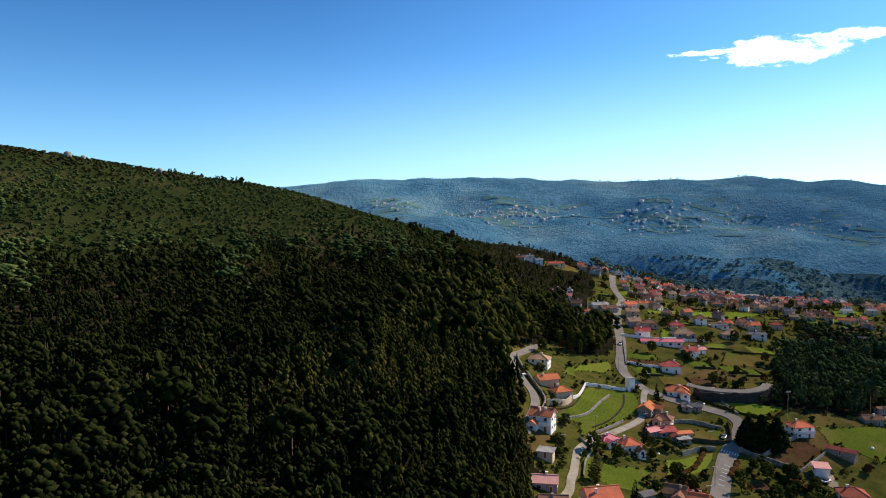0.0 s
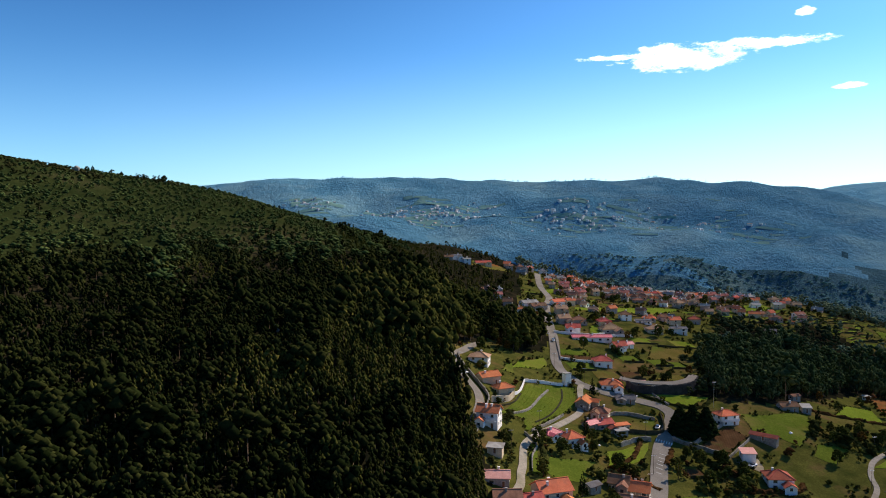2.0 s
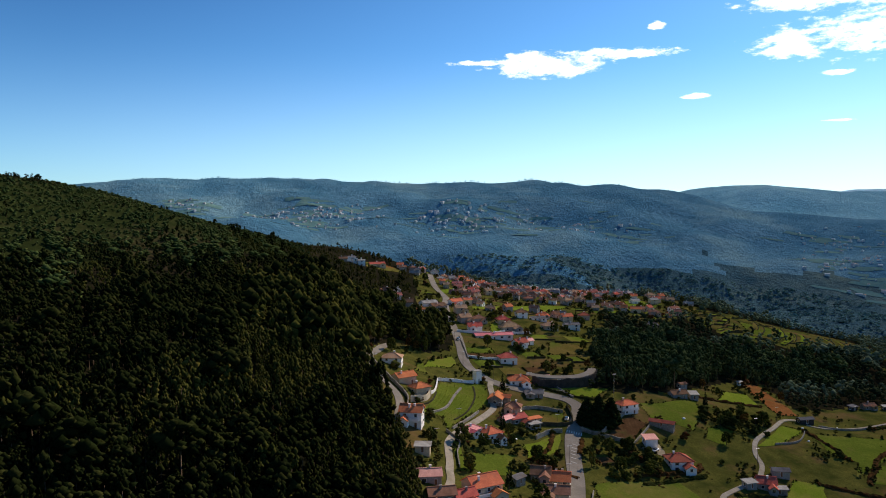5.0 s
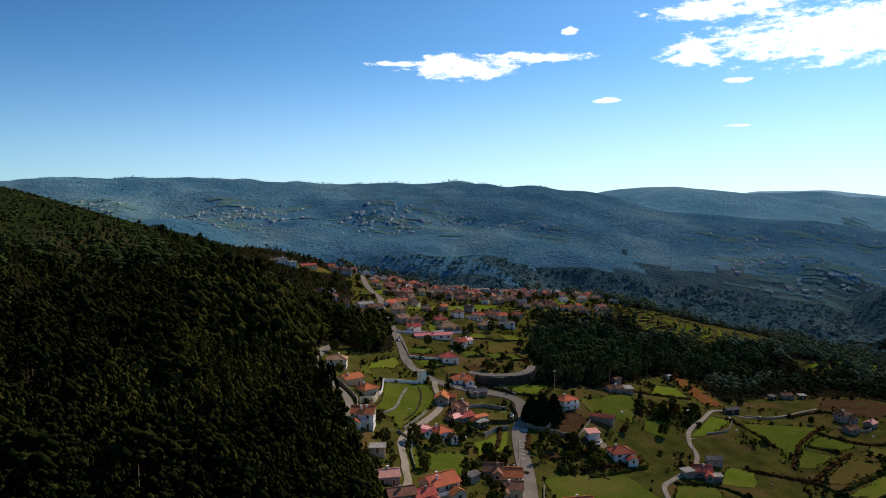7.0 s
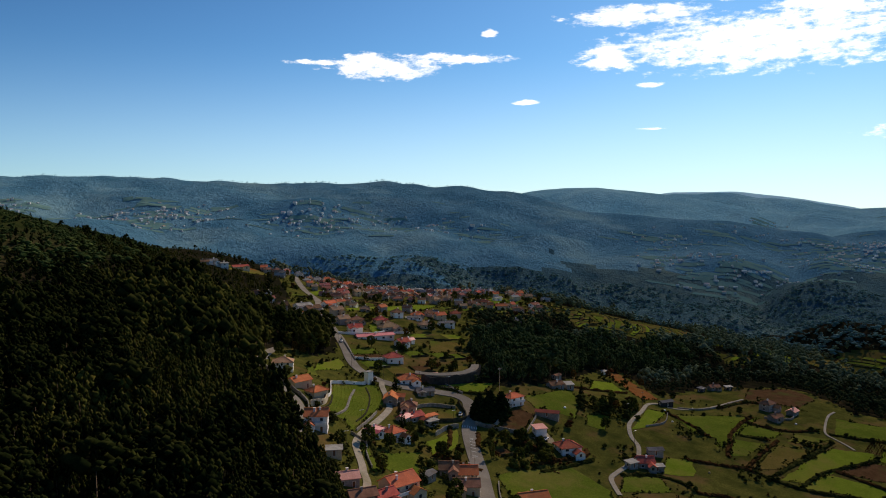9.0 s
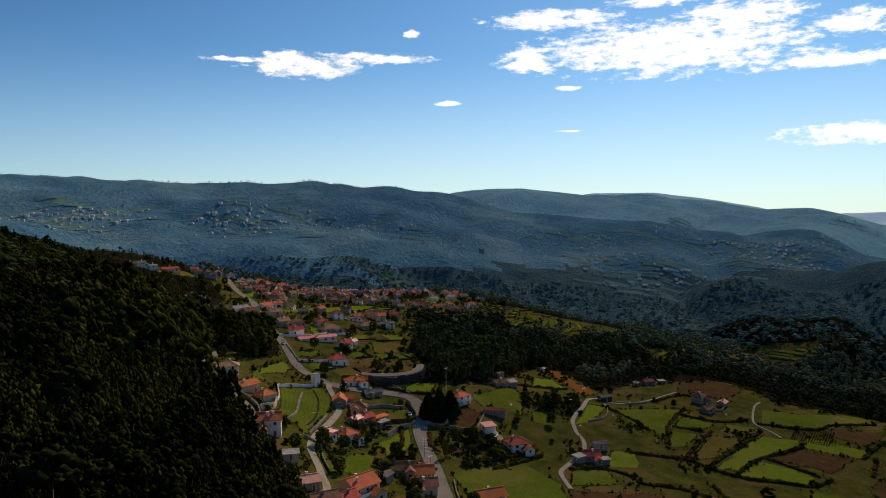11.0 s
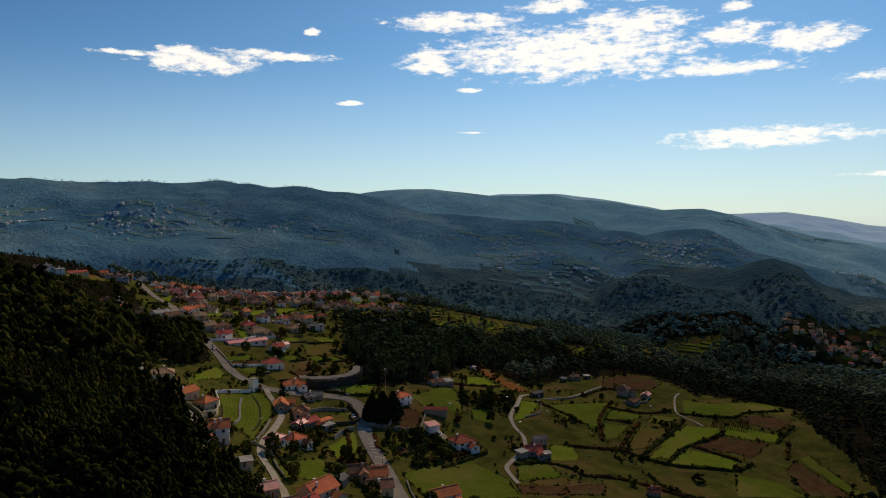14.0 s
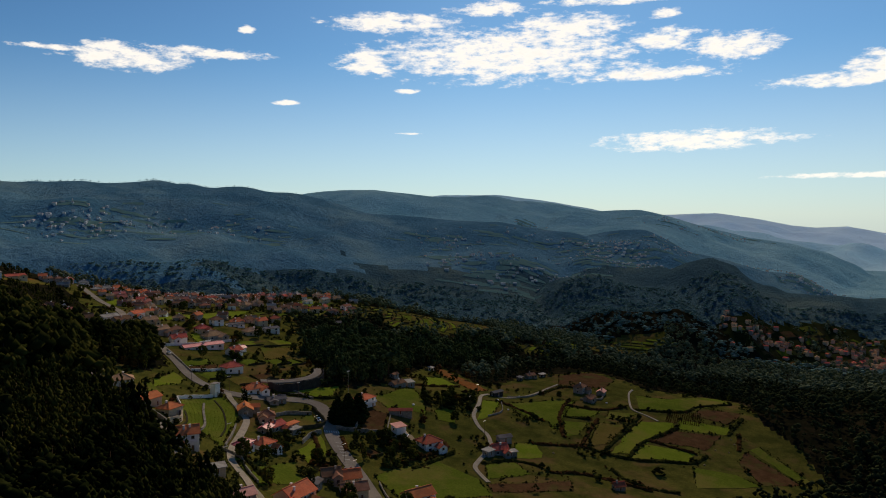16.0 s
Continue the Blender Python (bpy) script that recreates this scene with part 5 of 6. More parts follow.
# ---- hedges, bushes and vines ----
def scatter_on_edges(outlines, gap, spread, chance, seed):
    rng = np.random.RandomState(seed)
    xs, ys = [], []
    for outline in outlines:
        for a, b in zip(outline, outline[1:] + outline[:1]):
            if rng.rand() > chance:
                continue
            n = int(math.dist(a, b) / gap) + 1
            s = rng.uniform(0, 1, n)
            xs.append(a[0] + (b[0] - a[0]) * s + rng.normal(0, spread, n))
            ys.append(a[1] + (b[1] - a[1]) * s + rng.normal(0, spread, n))
    return np.concatenate(xs), np.concatenate(ys), rng


HEDGES = [
    [(293, 279), (281, 275), (269, 269), (254, 261), (244, 253), (234, 246), (229, 241)], [(259, 259), (267, 249)], [(228, 230), (250, 239), (272, 247)],
    [(234, 220), (270, 228), (301, 236)], [(281, 274), (291, 256), (310, 250)], [(235, 208), (255, 213), (272, 214), (302, 213)],
    [(268, 213), (275, 190)], [(227, 227), (233, 207), (251, 193), (262, 186), (278, 186)], [(124, 254), (137, 256), (154, 257), (160, 262)],
    [(124, 248), (137, 250), (157, 254)], [(108, 271), (116, 284)], [(160, 240), (178, 235), (184, 224)], [(182, 218), (196, 206), (205, 180)],
    [(213, 205), (205, 188), (215, 172)], [(205, 245), (222, 232), (228, 225)], [(316, 190), (330, 192), (348, 194)], [(300, 178), (322, 186)],
    [(120, 343), (136, 329), (148, 326), (163, 339)], [(85, 262), (92, 255), (97, 250)], [(52, 246), (56, 262), (58, 275)], [(82, 262), (96, 275), (106, 292)],
    [(310, 244), (330, 224), (350, 222), (378, 212)], [(240, 262), (243, 275), (246, 296)], [(290, 300), (318, 300), (322, 284)], [(200, 342), (222, 334), (250, 332)],
]
rng = np.random.RandomState(61)
xs, ys = [], []
for k, line in enumerate(HEDGES):
    bank_along("hedge", line, 1.0, 2.2, M["scrub" if k % 2 else "heather"], "dark overgrown hedge bank between the fields" if k % 2 else "rusty bracken bank between the fields", "hedge", seed=k)
    p = resample(line, 0.8)
    xs.append(p[:, 0] + rng.normal(0, 0.35, len(p)))
    ys.append(p[:, 1] + rng.normal(0, 0.35, len(p)))
x, y = np.concatenate(xs), np.concatenate(ys)
keep = (road_distance(x, y) > 0.8) & (rng.rand(len(x)) < 0.9)
x, y = x[keep], y[keep]
tall = rng.uniform(0.5, 1.1, len(x)) + (rng.rand(len(x)) < 0.05) * rng.uniform(0.5, 2, len(x))
woodland("hedgerow", x, y, tall, tall * 1.2, ["bush"], M["scrub"], 8, "dark bushes growing out of the field hedges", "hedge", trunks=False, seed=62)
s = rng.rand(len(x)) < 0.45
woodland("bracken", x[s] + rng.normal(0, 1.8, s.sum()), y[s] + rng.normal(0, 1.8, s.sum()), tall[s] * 0.6, tall[s] * 1.2, ["bush"], M["heather"], 8, "rusty bracken along the field banks", "undergrowth", trunks=False, seed=63)

x, y, rng = scatter_on_edges([f for _, f in FIELDS], 1.1, 0.3, 0.7, 64)
keep = road_distance(x, y) > 0.8
x, y = x[keep], y[keep]
keep = rng.rand(len(x)) < 0.8
x, y = x[keep], y[keep]
tall = rng.gamma(2.0, 0.16, len(x)) + 0.3 + (rng.rand(len(x)) < 0.03) * rng.uniform(0.5, 2.5, len(x))
woodland("field_scrub", x, y, tall, tall * 1.3, ["bush", "bush", "round"], M["scrub"], 7, "low scrub growing along the field edges", "undergrowth", trunks=False, seed=65)

# small terraced plots between the houses of the village
def plots(region, step, deep, seed, chance=0.8, mats=("grass", "bright", "grass", "dry", "soil", "meadow"), limit=90, gap=1.0):
    x, y, rng = jitter(min(p[0] for p in region), max(p[0] for p in region), min(p[1] for p in region), max(p[1] for p in region), step, seed)
    made = []
    keep = inside(x, y, region) & free_of(x, y, gap) & (rng.rand(len(x)) < chance)
    for a, b in zip(x[keep], y[keep]):
        e = 4.0
        g = Vector((gz(a + e, b) - gz(a - e, b), gz(a, b + e) - gz(a, b - e)))
        o = (g.normalized() if g.length > 0.05 else Vector((0.5, 0.86)))
        o = (o + Vector((0.35, 0.8))).normalized()
        t = Vector((o.y, -o.x))
        L, W, c = step * rng.uniform(0.36, 0.52), deep * rng.uniform(0.36, 0.5), Vector((a, b))
        quad = [tuple(c + t * (L * i) + o * (W * j)) for i, j in ((-1, -1), (1, -1), (1, 1), (-1, 1))]
        px, py = np.array([a] + [q[0] for q in quad]), np.array([b] + [q[1] for q in quad])
        if len(made) >= limit or not inside(px, py, region).all() or not free_of(px, py, gap).all():
            continue
        made.append(quad)
        kind = mats[rng.randint(len(mats))]
        tagged(patch("field", quad, M[kind], 0.14 + 0.006 * (len(made) % 9), 4.0, 0.4), "small walled garden plot between the village houses", "field", kind="structure")
        low = [quad[0], tuple((Vector(quad[0]) + Vector(quad[1])) / 2), quad[1]]
        wall_along("terrace_wall", low, rng.uniform(0.7, 1.3), 0.5, M["mossy"], "low dark stone wall below a garden plot", "wall", 3.0, len(made))
        if rng.rand() < 0.5:
            bank_along("hedge", [quad[1], tuple((Vector(quad[1]) + Vector(quad[2])) / 2), quad[2]], 0.9, 0.9, M["scrub"], "dark clipped hedge beside a garden plot", "hedge", seed=len(made))
    return made


PLOTS = plots(SHELF, 15, 11, 501, 0.9, limit=170) + plots([(50, 240), (128, 240), (125, 350), (60, 340)], 10, 8, 502, 0.8, limit=40)
PLOTS += plots([(350, 480), (440, 480), (440, 575), (350, 570)], 13, 7, 503, 1.0, limit=60)

# rough ground between the plots
x, y, rng = jitter(25, 420, 190, 710, 3.6, 66)
wild = (inside(x, y, OPEN) | inside(x, y, SHELF)) & free_of(x, y, 1.2)
lots = waves(x, y, 45, 17) + rng.uniform(-0.9, 0.5, len(x))
thick = np.zeros(len(x), bool)
for outline in THICKETS:
    thick |= inside(x, y, outline)
keep = wild & ((lots > np.where((x > 104) & (y < 345), 0.72, np.where(y < 345, -0.12, 0.0))) | (thick & (lots > -0.75)))
for q in PLOTS:
    keep &= ~inside(x, y, q)
x, y, thick = x[keep], y[keep], thick[keep]
tall = np.clip(rng.gamma(2.2, 0.55, len(x)) + 0.4, 0.5, 4.5) * np.where(thick, 1.5, 1.0)
tint = waves(x, y, 16, 18) + rng.uniform(-0.8, 0.8, len(x))
for s, mat, label in ((tint < 0.35, "scrub", "dark bushes and rough scrub among the gardens"), ((tint >= 0.35) & (tint < 1.0), "leaf", "green bushes and shrubs among the gardens"), (tint >= 1.0, "heather", "rusty bracken and dead growth among the gardens")):
    woodland("garden_scrub", x[s], y[s], tall[s], tall[s] * 1.2, ["bush", "bush", "round"], M[mat], 14, label, "undergrowth", trunks=False, seed=67)

# vines in rows on the slope below the white wall
west = resample([(66, 335), (61, 322), (55, 308), (50, 297), (49, 289)], 1.0)
east = resample([(91, 340), (88, 326), (82, 314), (66, 294), (56, 281)], 1.0)
xs, ys = [], []
rng = np.random.RandomState(68)
for k in range(13):
    f = (k + 0.5) / 13
    n = 60
    a, b = west[np.linspace(0, len(west) - 1, n).astype(int)], east[np.linspace(0, len(east) - 1, n).astype(int)]
    p = a + (b - a) * f
    xs.append(p[:, 0] + rng.normal(0, 0.15, n))
    ys.append(p[:, 1] + rng.normal(0, 0.15, n))
x, y = np.concatenate(xs), np.concatenate(ys)
tall = rng.uniform(0.2, 0.45, len(x))
woodland("vine_rows", x, y, tall, tall * 1.1, ["bush"], M["vine"], 5, "rows of yellowing vines on the terraced slope", "vineyard", trunks=False, seed=69)
xs, ys = [], []
for k in range(9):
    a, b = np.array((306 + k * 2.6, 222 + k * 1.0)), np.array((316 + k * 2.6, 207 + k * 1.0))
    s = np.linspace(0, 1, 16)[:, None]
    p = a + (b - a) * s
    xs.append(p[:, 0])
    ys.append(p[:, 1])
x, y = np.concatenate(xs), np.concatenate(ys)
tall = rng.uniform(0.8, 1.4, len(x))
woodland("vine_rows", x, y, tall, tall * 0.9, ["bush"], M["heather"], 4, "rows of bare brown vines beside the path", "vineyard", trunks=False, seed=70)


# ---- single trees of the gardens ----
def tree_template(kind, height, mat, seed, clumps, label, wide=1.0):
    root = thing("tree", 0, 0, -500, 0, label, "tree", "garden trees")
    v, f = crown_mesh(seed, kind, clumps)
    v = v * np.array((height * wide, height * wide, height))
    mesh_object("crown", v.tolist(), f.tolist(), M[mat], root, smooth=True)
    part("trunk", trunk_mesh(height * 0.75, 0.02 * height + 0.05, 3, seed), M["bark"], root)
    return root


TREES = []
for k in range(5):
    TREES.append(tree_template("round", 4.5 + 0.8 * k, "leaf", 200 + k, 130, "dark green round garden tree among the houses"))
TREES.append(tree_template("column", 8, "leaf", 210, 80, "tall slender green tree beside the gardens"))
TREES.append(tree_template("spire", 9, "cypress", 211, 80, "dark pointed conifer in a garden"))
TREES.append(tree_template("round", 5, "autumn", 212, 80, "rusty autumn tree among the gardens"))
TREES.append(tree_template("round", 4, "vine", 213, 80, "yellowing fruit tree in a garden"))
x, y, rng = jitter(25, 420, 195, 700, 9.5, 71)
thick = np.zeros(len(x), bool)
for outline in THICKETS:
    thick |= inside(x, y, outline)
keep = (inside(x, y, OPEN) | inside(x, y, SHELF)) & free_of(x, y, 2.0) & (rng.rand(len(x)) < np.where(thick, 0.9, np.where(y > 345, 0.24, np.where(x < 104, 0.36, 0.02))))
for q in PLOTS:
    keep &= ~inside(x, y, q)
for a, b in zip(x[keep], y[keep]):
    k = rng.choice(len(TREES), p=[0.19, 0.17, 0.15, 0.11, 0.1, 0.08, 0.06, 0.07, 0.07])
    copy_thing(TREES[k], pose(a, b, gz(a, b) - 0.1, 0, 0, rng.uniform(0, 360)))
for root in TREES:
    for ob in (*root.children_recursive, root):
        bpy.data.objects.remove(ob)

# the dark conifers beside the crossing
for k, (a, b, h) in enumerate(((126.5, 299.5, 13), (131.5, 298, 14.5), (137.5, 297.5, 14))):
    root = thing("conifer", a, b, gz(a, b) - 0.1, 40 * k, "dark dense rounded conifer beside the road crossing", "tree", "conifers by the crossing")
    v, f = crown_mesh(300 + k, "spire", 420)
    v = v * np.array((h * 2.1, h * 2.1, h)) + np.array((0, 0, -0.06 * h))
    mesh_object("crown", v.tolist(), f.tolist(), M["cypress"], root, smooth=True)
    part("trunk", trunk_mesh(h * 0.8, 0.4, 4, k), M["bark"], root)

# ---- walls, road marks, masts and small things ----
WALLS = [
    ([(51, 292), (60, 302), (69, 319), (76, 331)], 0.8, 0.9, "stone", "pale dry-stone bank across the vineyard terraces"),
    ([(46, 296), (54, 305), (60, 318)], 0.6, 0.7, "mossy", "low dark bank between vineyard terraces"),
    ([(60, 290), (70, 303), (80, 322), (84, 336)], 0.5, 0.7, "mossy", "low dark bank between rows of vines"),
    ([(128, 289), (141, 300), (152, 309)], 1.8, 0.5, "stone", "stone wall behind the ploughed plot"),
    ([(102, 297), (116, 298), (121, 303), (125, 317)], 1.7, 0.5, "mossy", "dark stone wall round the sloping lawn"),
    ([(66, 336), (73, 338.5), (80, 340), (86, 341)], 1.5, 0.4, "white", "long white rendered wall above the vineyard"),
    ([(56, 314), (60, 320), (66, 336)], 1.4, 0.4, "white", "white wall climbing beside the vineyard"),
    ([(43, 298), (51, 304), (56, 313)], 2.6, 0.5, "cream", "cream retaining wall below the patio"),
    ([(35, 345), (36, 332), (39, 318), (42, 306), (42, 298), (38, 285)], 1.8, 0.5, "stone", "dark granite wall along the hill road"),
    # the shade on this wall's face is in its colour
    ([(120, 346), (122, 341), (131, 340.5), (146, 342), (156, 348), (163, 357)], 4.6, 0.8, "basalt", "tall curved retaining wall, shade in its dark colour"),
    ([(129, 347), (134, 328), (131, 334), (126, 336)], 1.0, 0.4, "stone", "low granite wall beside the road"),
    ([(76, 305), (66, 292), (56, 280)], 1.1, 0.5, "stone", "low granite wall along the village road"),
    ([(52, 276), (55, 268), (51, 258), (48, 246)], 1.2, 0.4, "stone", "low granite wall beside the side road"),
    ([(96, 379), (105, 378), (113, 379)], 1.4, 0.4, "white", "white garden wall below the fields"),
    ([(106, 431), (130, 431), (158, 436)], 1.6, 0.4, "white", "long white wall behind the hall"),
    ([(104, 420), (99, 396), (95, 376)], 1.0, 0.4, "stone", "low granite wall along the high road"),
    ([(110, 291), (104, 290), (94, 283)], 2.0, 0.5, "stone", "dark granite wall above the pasture"),
    ([(120, 311), (108, 315), (98, 312)], 1.6, 0.5, "stone", "dark stone terrace wall"),
    ([(138, 281), (128, 287), (120, 293)], 1.8, 0.5, "stone", "stone wall below the ploughed plot"),
    ([(157, 296), (139, 280)], 1.2, 0.4, "stone", "stone wall beside the ploughed plot"),
    ([(98, 240), (92, 230), (86, 218)], 1.0, 0.4, "stone", "low granite wall along the main road"),
    ([(262, 304), (275, 299.5), (293, 301)], 1.0, 0.5, "stone", "stone wall under the field lane"),
    ([(300, 276), (312, 268), (326, 276)], 1.2, 0.5, "stone", "stone wall round the farmyard"),
    ([(246, 296), (230, 283), (214, 280)], 0.9, 0.4, "stone", "stone wall beside the pasture"),
    ([(140, 436), (131, 433)], 1.4, 0.4, "white", "white garden wall"),
]
for k, (line, h, w, mat, label) in enumerate(WALLS):
    wall_along("garden_wall", line, h, w, M[mat], label, "wall", seed=k)
# raised to fit the camera's view; the wall hides the gap beneath
tagged(ribbon("terrace_road", [(118, 350), (124, 347), (134, 345.5), (146, 347), (156, 353), (162, 361)], 4.2, M["asphalt"], 3.9, thick=0.6), "pale road raised behind the curved retaining wall", "road", kind="structure")


def bar(parent, x, y, turn, w, d, lift):
    m = pose(x, y, gz(x, y) + lift, 0, 0, turn)
    bm = bmesh.new()
    n = 4
    vs = []
    for i in range(n + 1):
        a = -w / 2 + w * i / n
        for b in (-d / 2, d / 2):
            q = m @ Vector((a, b, 0))
            q.z = gz(q.x, q.y) + lift
            vs.append(bm.verts.new(q))
    for i in range(n):
        bm.faces.new((vs[2 * i], vs[2 * i + 2], vs[2 * i + 3], vs[2 * i + 1]))
    ob = part("stripe", bm, M["paint"], parent)
    return ob


crossing = tagged(new("crossing"), "white painted zebra crossing on the road", "road marking")
for k in range(7):
    s = (k - 3) / 6
    bar(crossing, 115.6 + 5.4 * s, 290.6 - 3.2 * s, 60, 2.4, 0.42, 0.36)
rumble = tagged(new("road_stripes"), "white painted bars across one lane", "road marking")
for k, (a, b) in enumerate(((110, 279.5), (108.2, 276.3), (106.6, 273.4), (105.0, 270.6), (103.4, 267.4), (101.6, 263.6))):
    bar(rumble, a + 0.2, b - 0.1, -31, 2.3, 0.4, 0.36)


def pole(x, y, h, label, lamps=0, name="utility_pole"):
    root = thing(name, x, y, gz(x, y) - 0.3, 0, label, "pole", "poles")
    bm = bmesh.new()
    bmesh.ops.create_cone(bm, segments=8, radius1=0.10, radius2=0.05, depth=h, cap_ends=True, matrix=Matrix.Translation((0, 0, h / 2)))
    part("shaft", bm, M["steel" if lamps else "bark"], root)
    part("crossarm", box(-1.0, -0.07, h - 0.7, 1.0, 0.07, h - 0.55), M["steel"], root)
    for k in range(lamps):
        part("floodlight", box(-0.85 + k * 0.5, -0.25, h - 0.4, -0.5 + k * 0.5, 0.1, h - 0.1, bevel=0.04), M["grey"], root)
    return root


pole(156, 327, 13, "tall steel floodlight mast above the pitch", 4, "floodlight_mast")
for a, b in ((108, 292), (99, 262), (91, 246), (99, 348), (88, 364), (94, 398), (100, 425), (109, 470), (84, 300), (60, 284), (43, 258), (116, 341), (128, 332), (189, 262), (212, 291), (240, 309), (30, 300), (33, 325)):
    pole(a, b, 8.5, "wooden utility pole beside the road")

tower = thing("transformer_tower", 88.5, 343, gz(88.5, 343) - 0.3, 20, "plain white rendered transformer tower by the junction", "tower")
part("shaft", box(-1.7, -1.5, 0, 1.7, 1.5, 6.2, bevel=0.05), M["white"], tower)
part("cap", box(-1.85, -1.65, 6.2, 1.85, 1.65, 6.45), M["grey"], tower)
part("door", box(-0.6, -1.56, 0.1, 0.6, -1.5, 2.3), M["steel"], tower)


def haystack(x, y, s, tarp):
    s *= 0.5
    root = thing("haystack", x, y, gz(x, y) - 0.15, 30, "small haystack under white sheeting on the grass" if tarp else "small grey haystack standing on the grass", "haystack", "haystacks")
    bm = bmesh.new()
    bmesh.ops.create_icosphere(bm, subdivisions=2, radius=1)
    for v in bm.verts:
        v.co.x *= s * 1.2
        v.co.y *= s
        v.co.z = max(v.co.z, -0.2) * s * 1.1 + 0.2 * s
        v.co += Vector((noise.noise(v.co * 2), noise.noise(v.co * 2 + Vector((5, 0, 0))), 0)) * 0.15 * s
    part("mound", bm, M["hay"], root)
    if tarp:
        bm = bmesh.new()
        bmesh.ops.create_icosphere(bm, subdivisions=2, radius=1)
        for v in bm.verts:
            v.co.x *= s * 1.25
            v.co.y *= s * 1.05
            v.co.z = max(v.co.z, 0.1) * s * 1.15 + 0.22 * s
        part("cover", bm, M["tarp"], root)


for a, b, s, tarp in ((181, 304, 1.5, True), (249, 301, 1.3, True), (237, 284, 1.2, True), (265, 182, 1.1, False), (307, 183, 1.0, False), (312, 187, 1.0, False), (291, 187, 0.9, False), (294, 181, 1.0, False),
                      (299, 146, 1.0, False), (287, 141, 1.0, False), (308, 262, 1.2, True), (273, 303, 1.0, True), (299, 303, 1.0, True), (205, 232, 1.2, False), (84, 281, 1.0, True)):
    haystack(a, b, s, tarp)


def car(x, y, turn, label):
    root = thing("car", x, y, gz(x, y) + 0.42, turn, label, "car", "parked cars")
    bm = box(-2.1, -0.85, 0.3, 2.1, 0.85, 0.85, bevel=0.12)
    part("body", bm, M["carpaint"], root)
    bm = box(-1.2, -0.75, 0.85, 0.9, 0.75, 1.42, bevel=0.2)
    part("cabin", bm, M["glass"], root)
    for a in (-1.3, 1.3):
        for b in (-0.8, 0.8):
            bm = bmesh.new()
            bmesh.ops.create_cone(bm, segments=12, radius1=0.32, radius2=0.32, depth=0.2, cap_ends=True, matrix=Matrix.Rotation(radians(90), 4, "X"))
            part("wheel", bm, M["tyre"], root).location = (a, b, 0.32)


for a, b, turn in ((118, 303, 60), (100, 410, 80), (120, 500, 75), (35, 321, 110), (119, 335, -25), (146, 274, 30), (112, 464, 80)):
    car(a, b, turn, "small pale car on the road")

# boulders showing through the hillside wood
for k, (a, b, s) in enumerate(((-47, 306, 1.3), (-45, 303, 0.9), (-240, 470, 2.5), (-232, 474, 1.8), (-190, 492, 2.0))):
    bm = bmesh.new()
    bmesh.ops.create_icosphere(bm, subdivisions=3, radius=s)
    for v in bm.verts:
        v.co *= 1 + 0.35 * noise.noise(v.co * 0.8 + Vector((k, 0, 0)))
    ob = part("boulder", bm, M["stone"], None)
    ob.location = (a, b, gz(a, b) + s * 0.45 + (1.2 if k < 2 else 0.2))
    tagged(ob, "pale granite boulder among the trees", "boulder", "boulders")

# ---- hamlets, fields and towns across the valley ----
rng = random.Random(91)
FAR_KINDS = []
for k, (roof, walls) in enumerate((("rose", "cream"), ("red", "grey"), ("tan", "cream"), ("brown", "rosy"), ("brown", "grey"))):
    root = thing("house", 0, 0, -500, 0, f"small distant {walls} house with {LABEL_ROOF[roof].split(' ')[0]} roof across the valley", "house", "far houses")
    part("wall", wall_mesh(5.0, 4.2, 2.9, 1.0, "gable", 3), M["farwall" if walls == "white" else walls], root)
    part("roof", roof_mesh(5.0, 4.2, 2.9, 1.0, "gable", 0.3, 0.18), M[roof], root)
    FAR_KINDS.append(root)
for hx, hy, spread, count in TOWNS:
    spots = []
    for _ in range(count * 16):
        if len(spots) == int(count * 1.5):
            break
        a, b = hx + rng.gauss(0, spread * 0.6), hy + rng.gauss(0, spread * 0.6)
        if all(math.dist((a, b), q) > 6.5 for q in spots):
            spots.append((a, b))
    for a, b in spots:
        copy_thing(rng.choice(FAR_KINDS), pose(a, b, gz(a, b) + 0.3, 0, 0, rng.uniform(0, 180)))
for root in FAR_KINDS:
    for ob in (*root.children_recursive, root):
        bpy.data.objects.remove(ob)

# the hamlets beyond a kilometre, too small to tell apart
V, F, S = [], [], []
for hx, hy, spread, count in HAMLETS:
    for _ in range(int(count * 3)):
        a, b = hx + rng.gauss(0, spread * 1.0), hy + rng.gauss(0, spread * 0.8)
        c, s = math.cos(rng.uniform(0, 3.1)), math.sin(rng.uniform(0, 3.1))
        w, d, h, top = rng.uniform(1.3, 3.0), rng.uniform(1.1, 2.0), rng.uniform(1.2, 2.2), rng.uniform(0.6, 1.1)
        z, k = gz(a, b), len(V)
        for px, py, pz in ((-w, -d, -2), (w, -d, -2), (w, d, -2), (-w, d, -2), (-w, -d, h), (w, -d, h), (w, d, h), (-w, d, h), (-w, 0, h + top), (w, 0, h + top)):
            V.append((a + px * c - py * s, b + px * s + py * c, z + pz))
        for f in ((0, 1, 5, 4), (1, 2, 6, 5), (2, 3, 7, 6), (3, 0, 4, 7), (4, 8, 7), (5, 6, 9)):
            F.append(tuple(k + i for i in f))
            S.append(0)
        # some roofs take the pale wall colour, imitating roofs bright with sun
        roof = rng.choice((2, 3, 1, 4, 4))
        for f in ((4, 5, 9, 8), (6, 7, 8, 9)):
            F.append(tuple(k + i for i in f))
            S.append(roof)
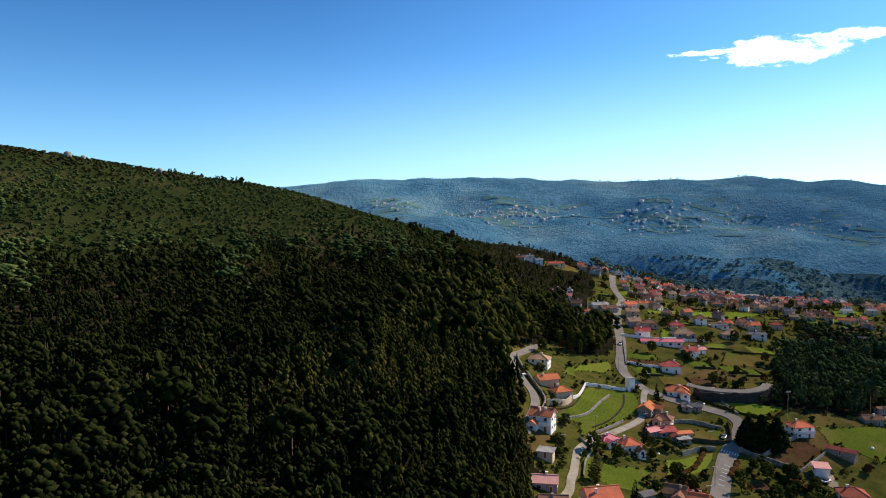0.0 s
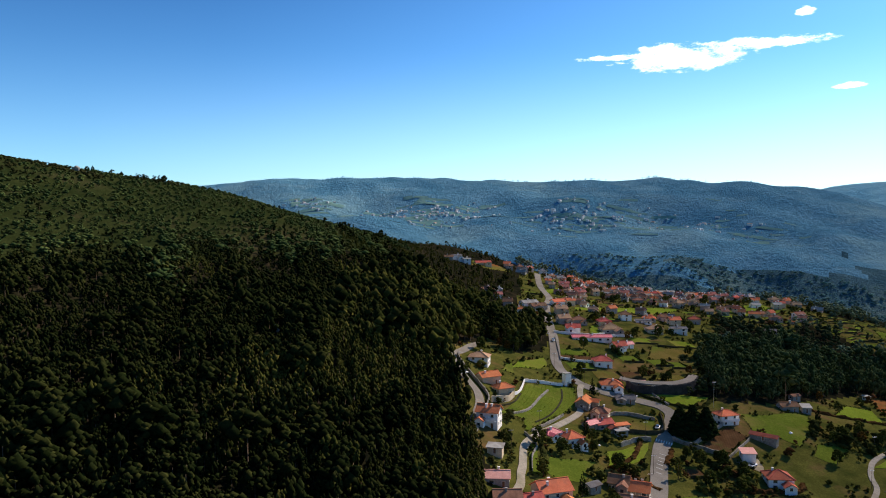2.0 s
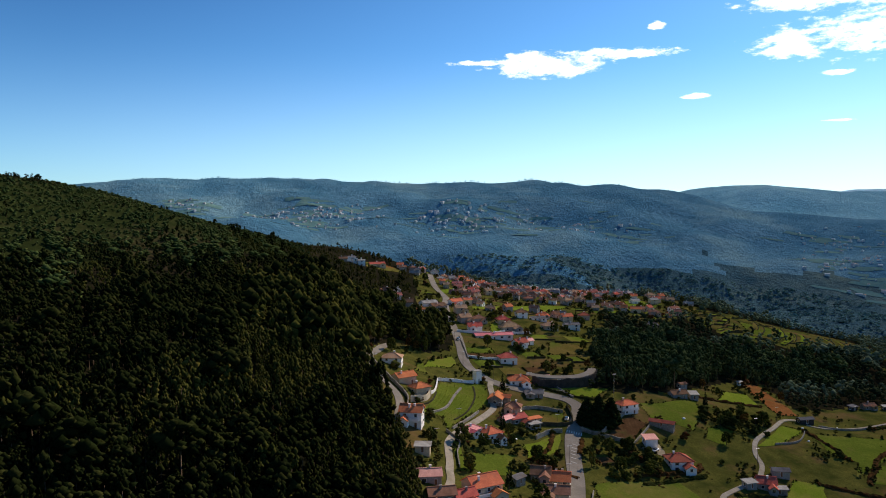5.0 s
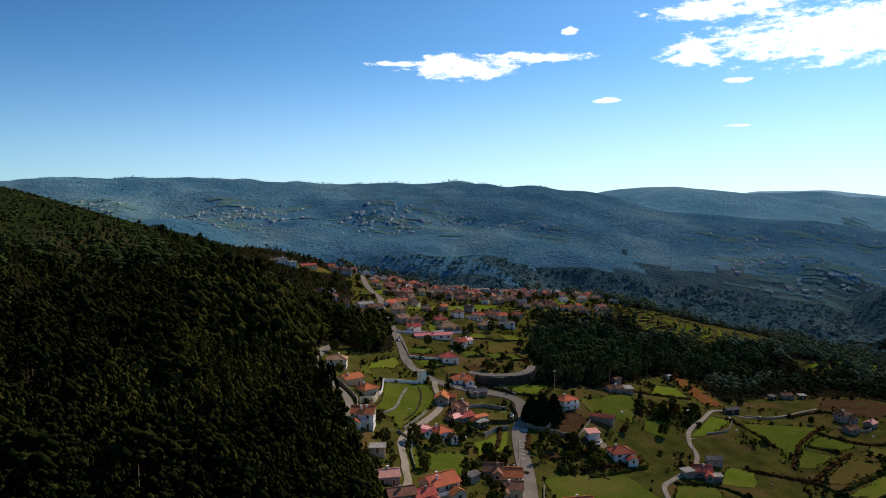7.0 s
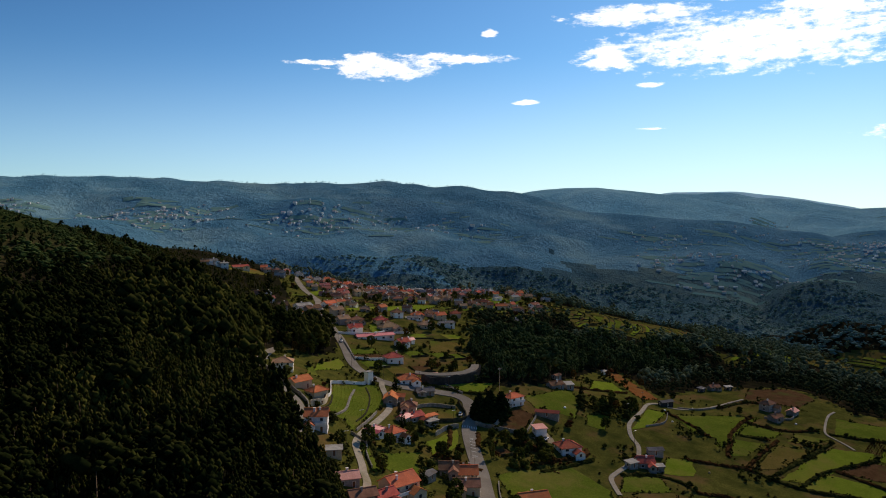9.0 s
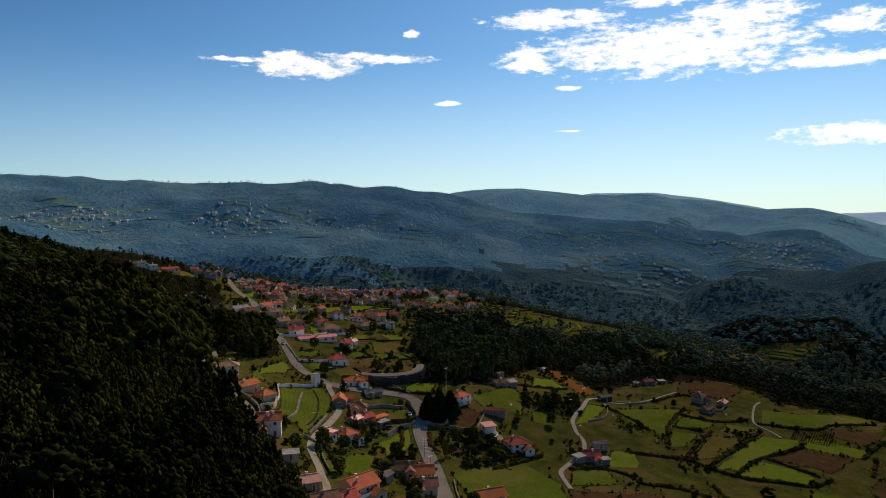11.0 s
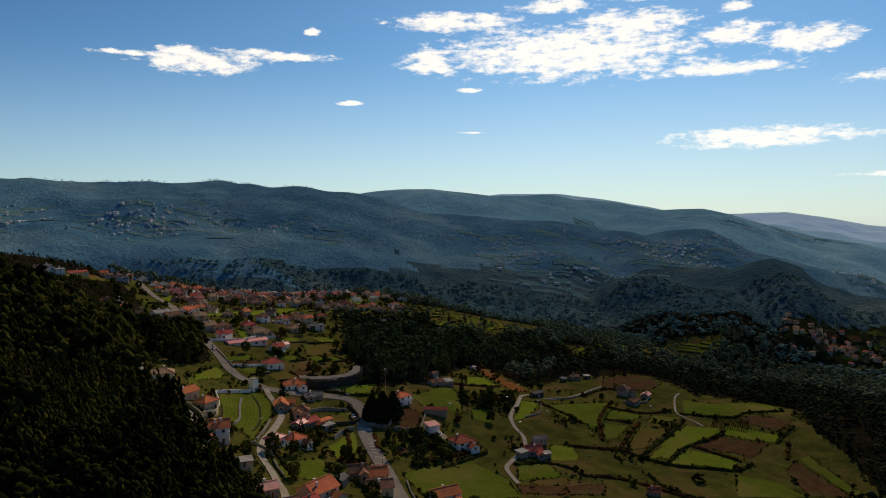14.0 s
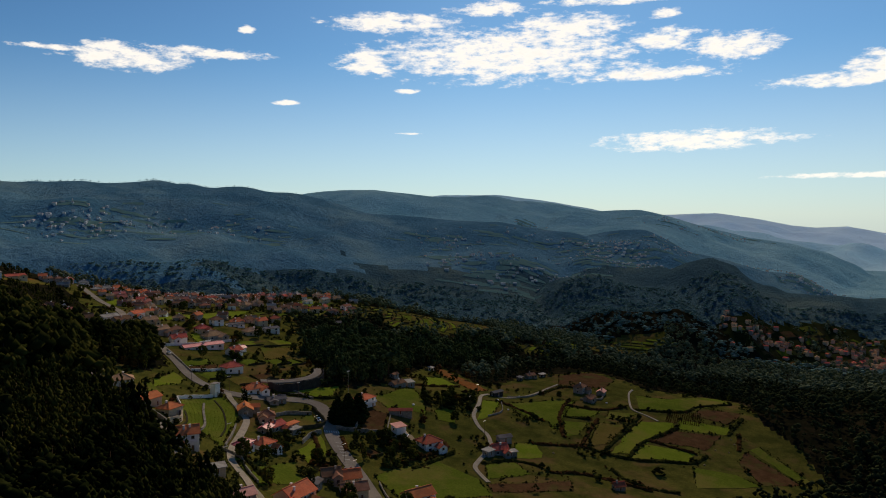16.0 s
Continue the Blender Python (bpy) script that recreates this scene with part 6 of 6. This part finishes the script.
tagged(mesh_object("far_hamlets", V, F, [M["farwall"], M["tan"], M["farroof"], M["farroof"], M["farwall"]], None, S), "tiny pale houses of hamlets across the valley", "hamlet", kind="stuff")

# terraced plots that follow the slopes
rng = random.Random(92)
for hx, hy, spread, count in HAMLETS:
    for _ in range(8):
        a, b = hx + rng.gauss(0, spread * 1.3), hy + rng.gauss(0, spread * 1.3)
        r = math.hypot(a, b)
        t, o = Vector((b / r, -a / r)), Vector((a / r, b / r))
        L, W = rng.uniform(8, 26), rng.uniform(2, 6)
        c = Vector((a, b))
        outline = [tuple(c - t * L - o * W), tuple(c + t * L - o * W * rng.uniform(.6, 1.2)), tuple(c + t * L * .9 + o * W), tuple(c - t * L * .8 + o * W)]
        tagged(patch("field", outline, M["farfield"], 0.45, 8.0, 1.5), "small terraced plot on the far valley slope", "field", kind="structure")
def terrace(cx, cy, length, width, mat):
    """A narrow field that follows the contour through a point, with a dry-stone edge below it."""
    mid = []
    for way in (-1, 1):
        p, run = Vector((cx, cy)), []
        for _ in range(int(length / 8)):
            g = Vector((gz(p.x + 5, p.y) - gz(p.x - 5, p.y), gz(p.x, p.y + 5) - gz(p.x, p.y - 5)))
            g = g.normalized() if g.length > 0.05 else Vector((-0.6, 0.8))
            p = p + Vector((g.y, -g.x)) * 4.0 * way
            run.append((p.copy(), g))
        mid = mid + run if way > 0 else run[::-1]
    low = [tuple(p - g * width / 2) for p, g in mid]
    high = [tuple(p + g * width / 2) for p, g in mid]
    tagged(patch("field", low + high[::-1], M[mat], 0.35, 5.0, 0.4), "narrow terrace field above a low stone edge", "field", kind="structure")
    edge = [tuple(p - g * (width / 2 + 0.4)) for p, g in mid]
    wall_along("terrace_wall", edge[::2] if len(edge) > 4 else edge, 0.7, 0.7, M["mossy"], "low dark stone terrace wall", "wall", 4.0, int(cx) % 50)


rng = random.Random(93)
STEPS = ((385, 512, -0.55, 0.82, 8, 46, 5.5), (425, 520, -0.55, 0.82, 7, 50, 5.0), (468, 505, -0.5, 0.85, 5, 36, 4.5), (352, 512, -0.5, 0.85, 5, 30, 5.0), (598, 396, -0.45, 0.89, 7, 44, 5.0),
         (525, 486, -0.5, 0.85, 3, 18, 5.0), (470, 430, -0.5, 0.85, 4, 34, 6.0), (300, 540, -0.4, 0.9, 6, 34, 6.0), (345, 560, -0.4, 0.9, 5, 34, 5.5))
for cx, cy, ux, uy, n, length, gap in STEPS:
    for k in range(n):
        off = (k - n / 2) * gap * 1.35
        terrace(cx + ux * off + rng.uniform(-6, 6), cy + uy * off, length * rng.uniform(0.5, 1.1), gap * rng.uniform(0.6, 0.85), rng.choice(("bright", "grass", "bright", "grass", "dry", "meadow")))

# gardens and trees among the houses of the far small town
plots(TOWN, 20, 12, 504, 0.7, ("grass", "meadow", "soil", "dry"), limit=50)
x, y, rng = jitter(690, 985, 185, 405, 9.0, 505)
keep = inside(x, y, TOWN) & (waves(x, y, 60, 83) + rng.uniform(-0.5, 0.5, len(x)) > -0.05)
x, y = x[keep], y[keep]
tall = rng.uniform(2.5, 8, len(x))
woodland("town_trees", x, y, tall, tall * 1.2, ["round", "bush", "column"], M["valley"], 7, "dark trees among the houses of the small town", "woodland", trunks=False, seed=39)
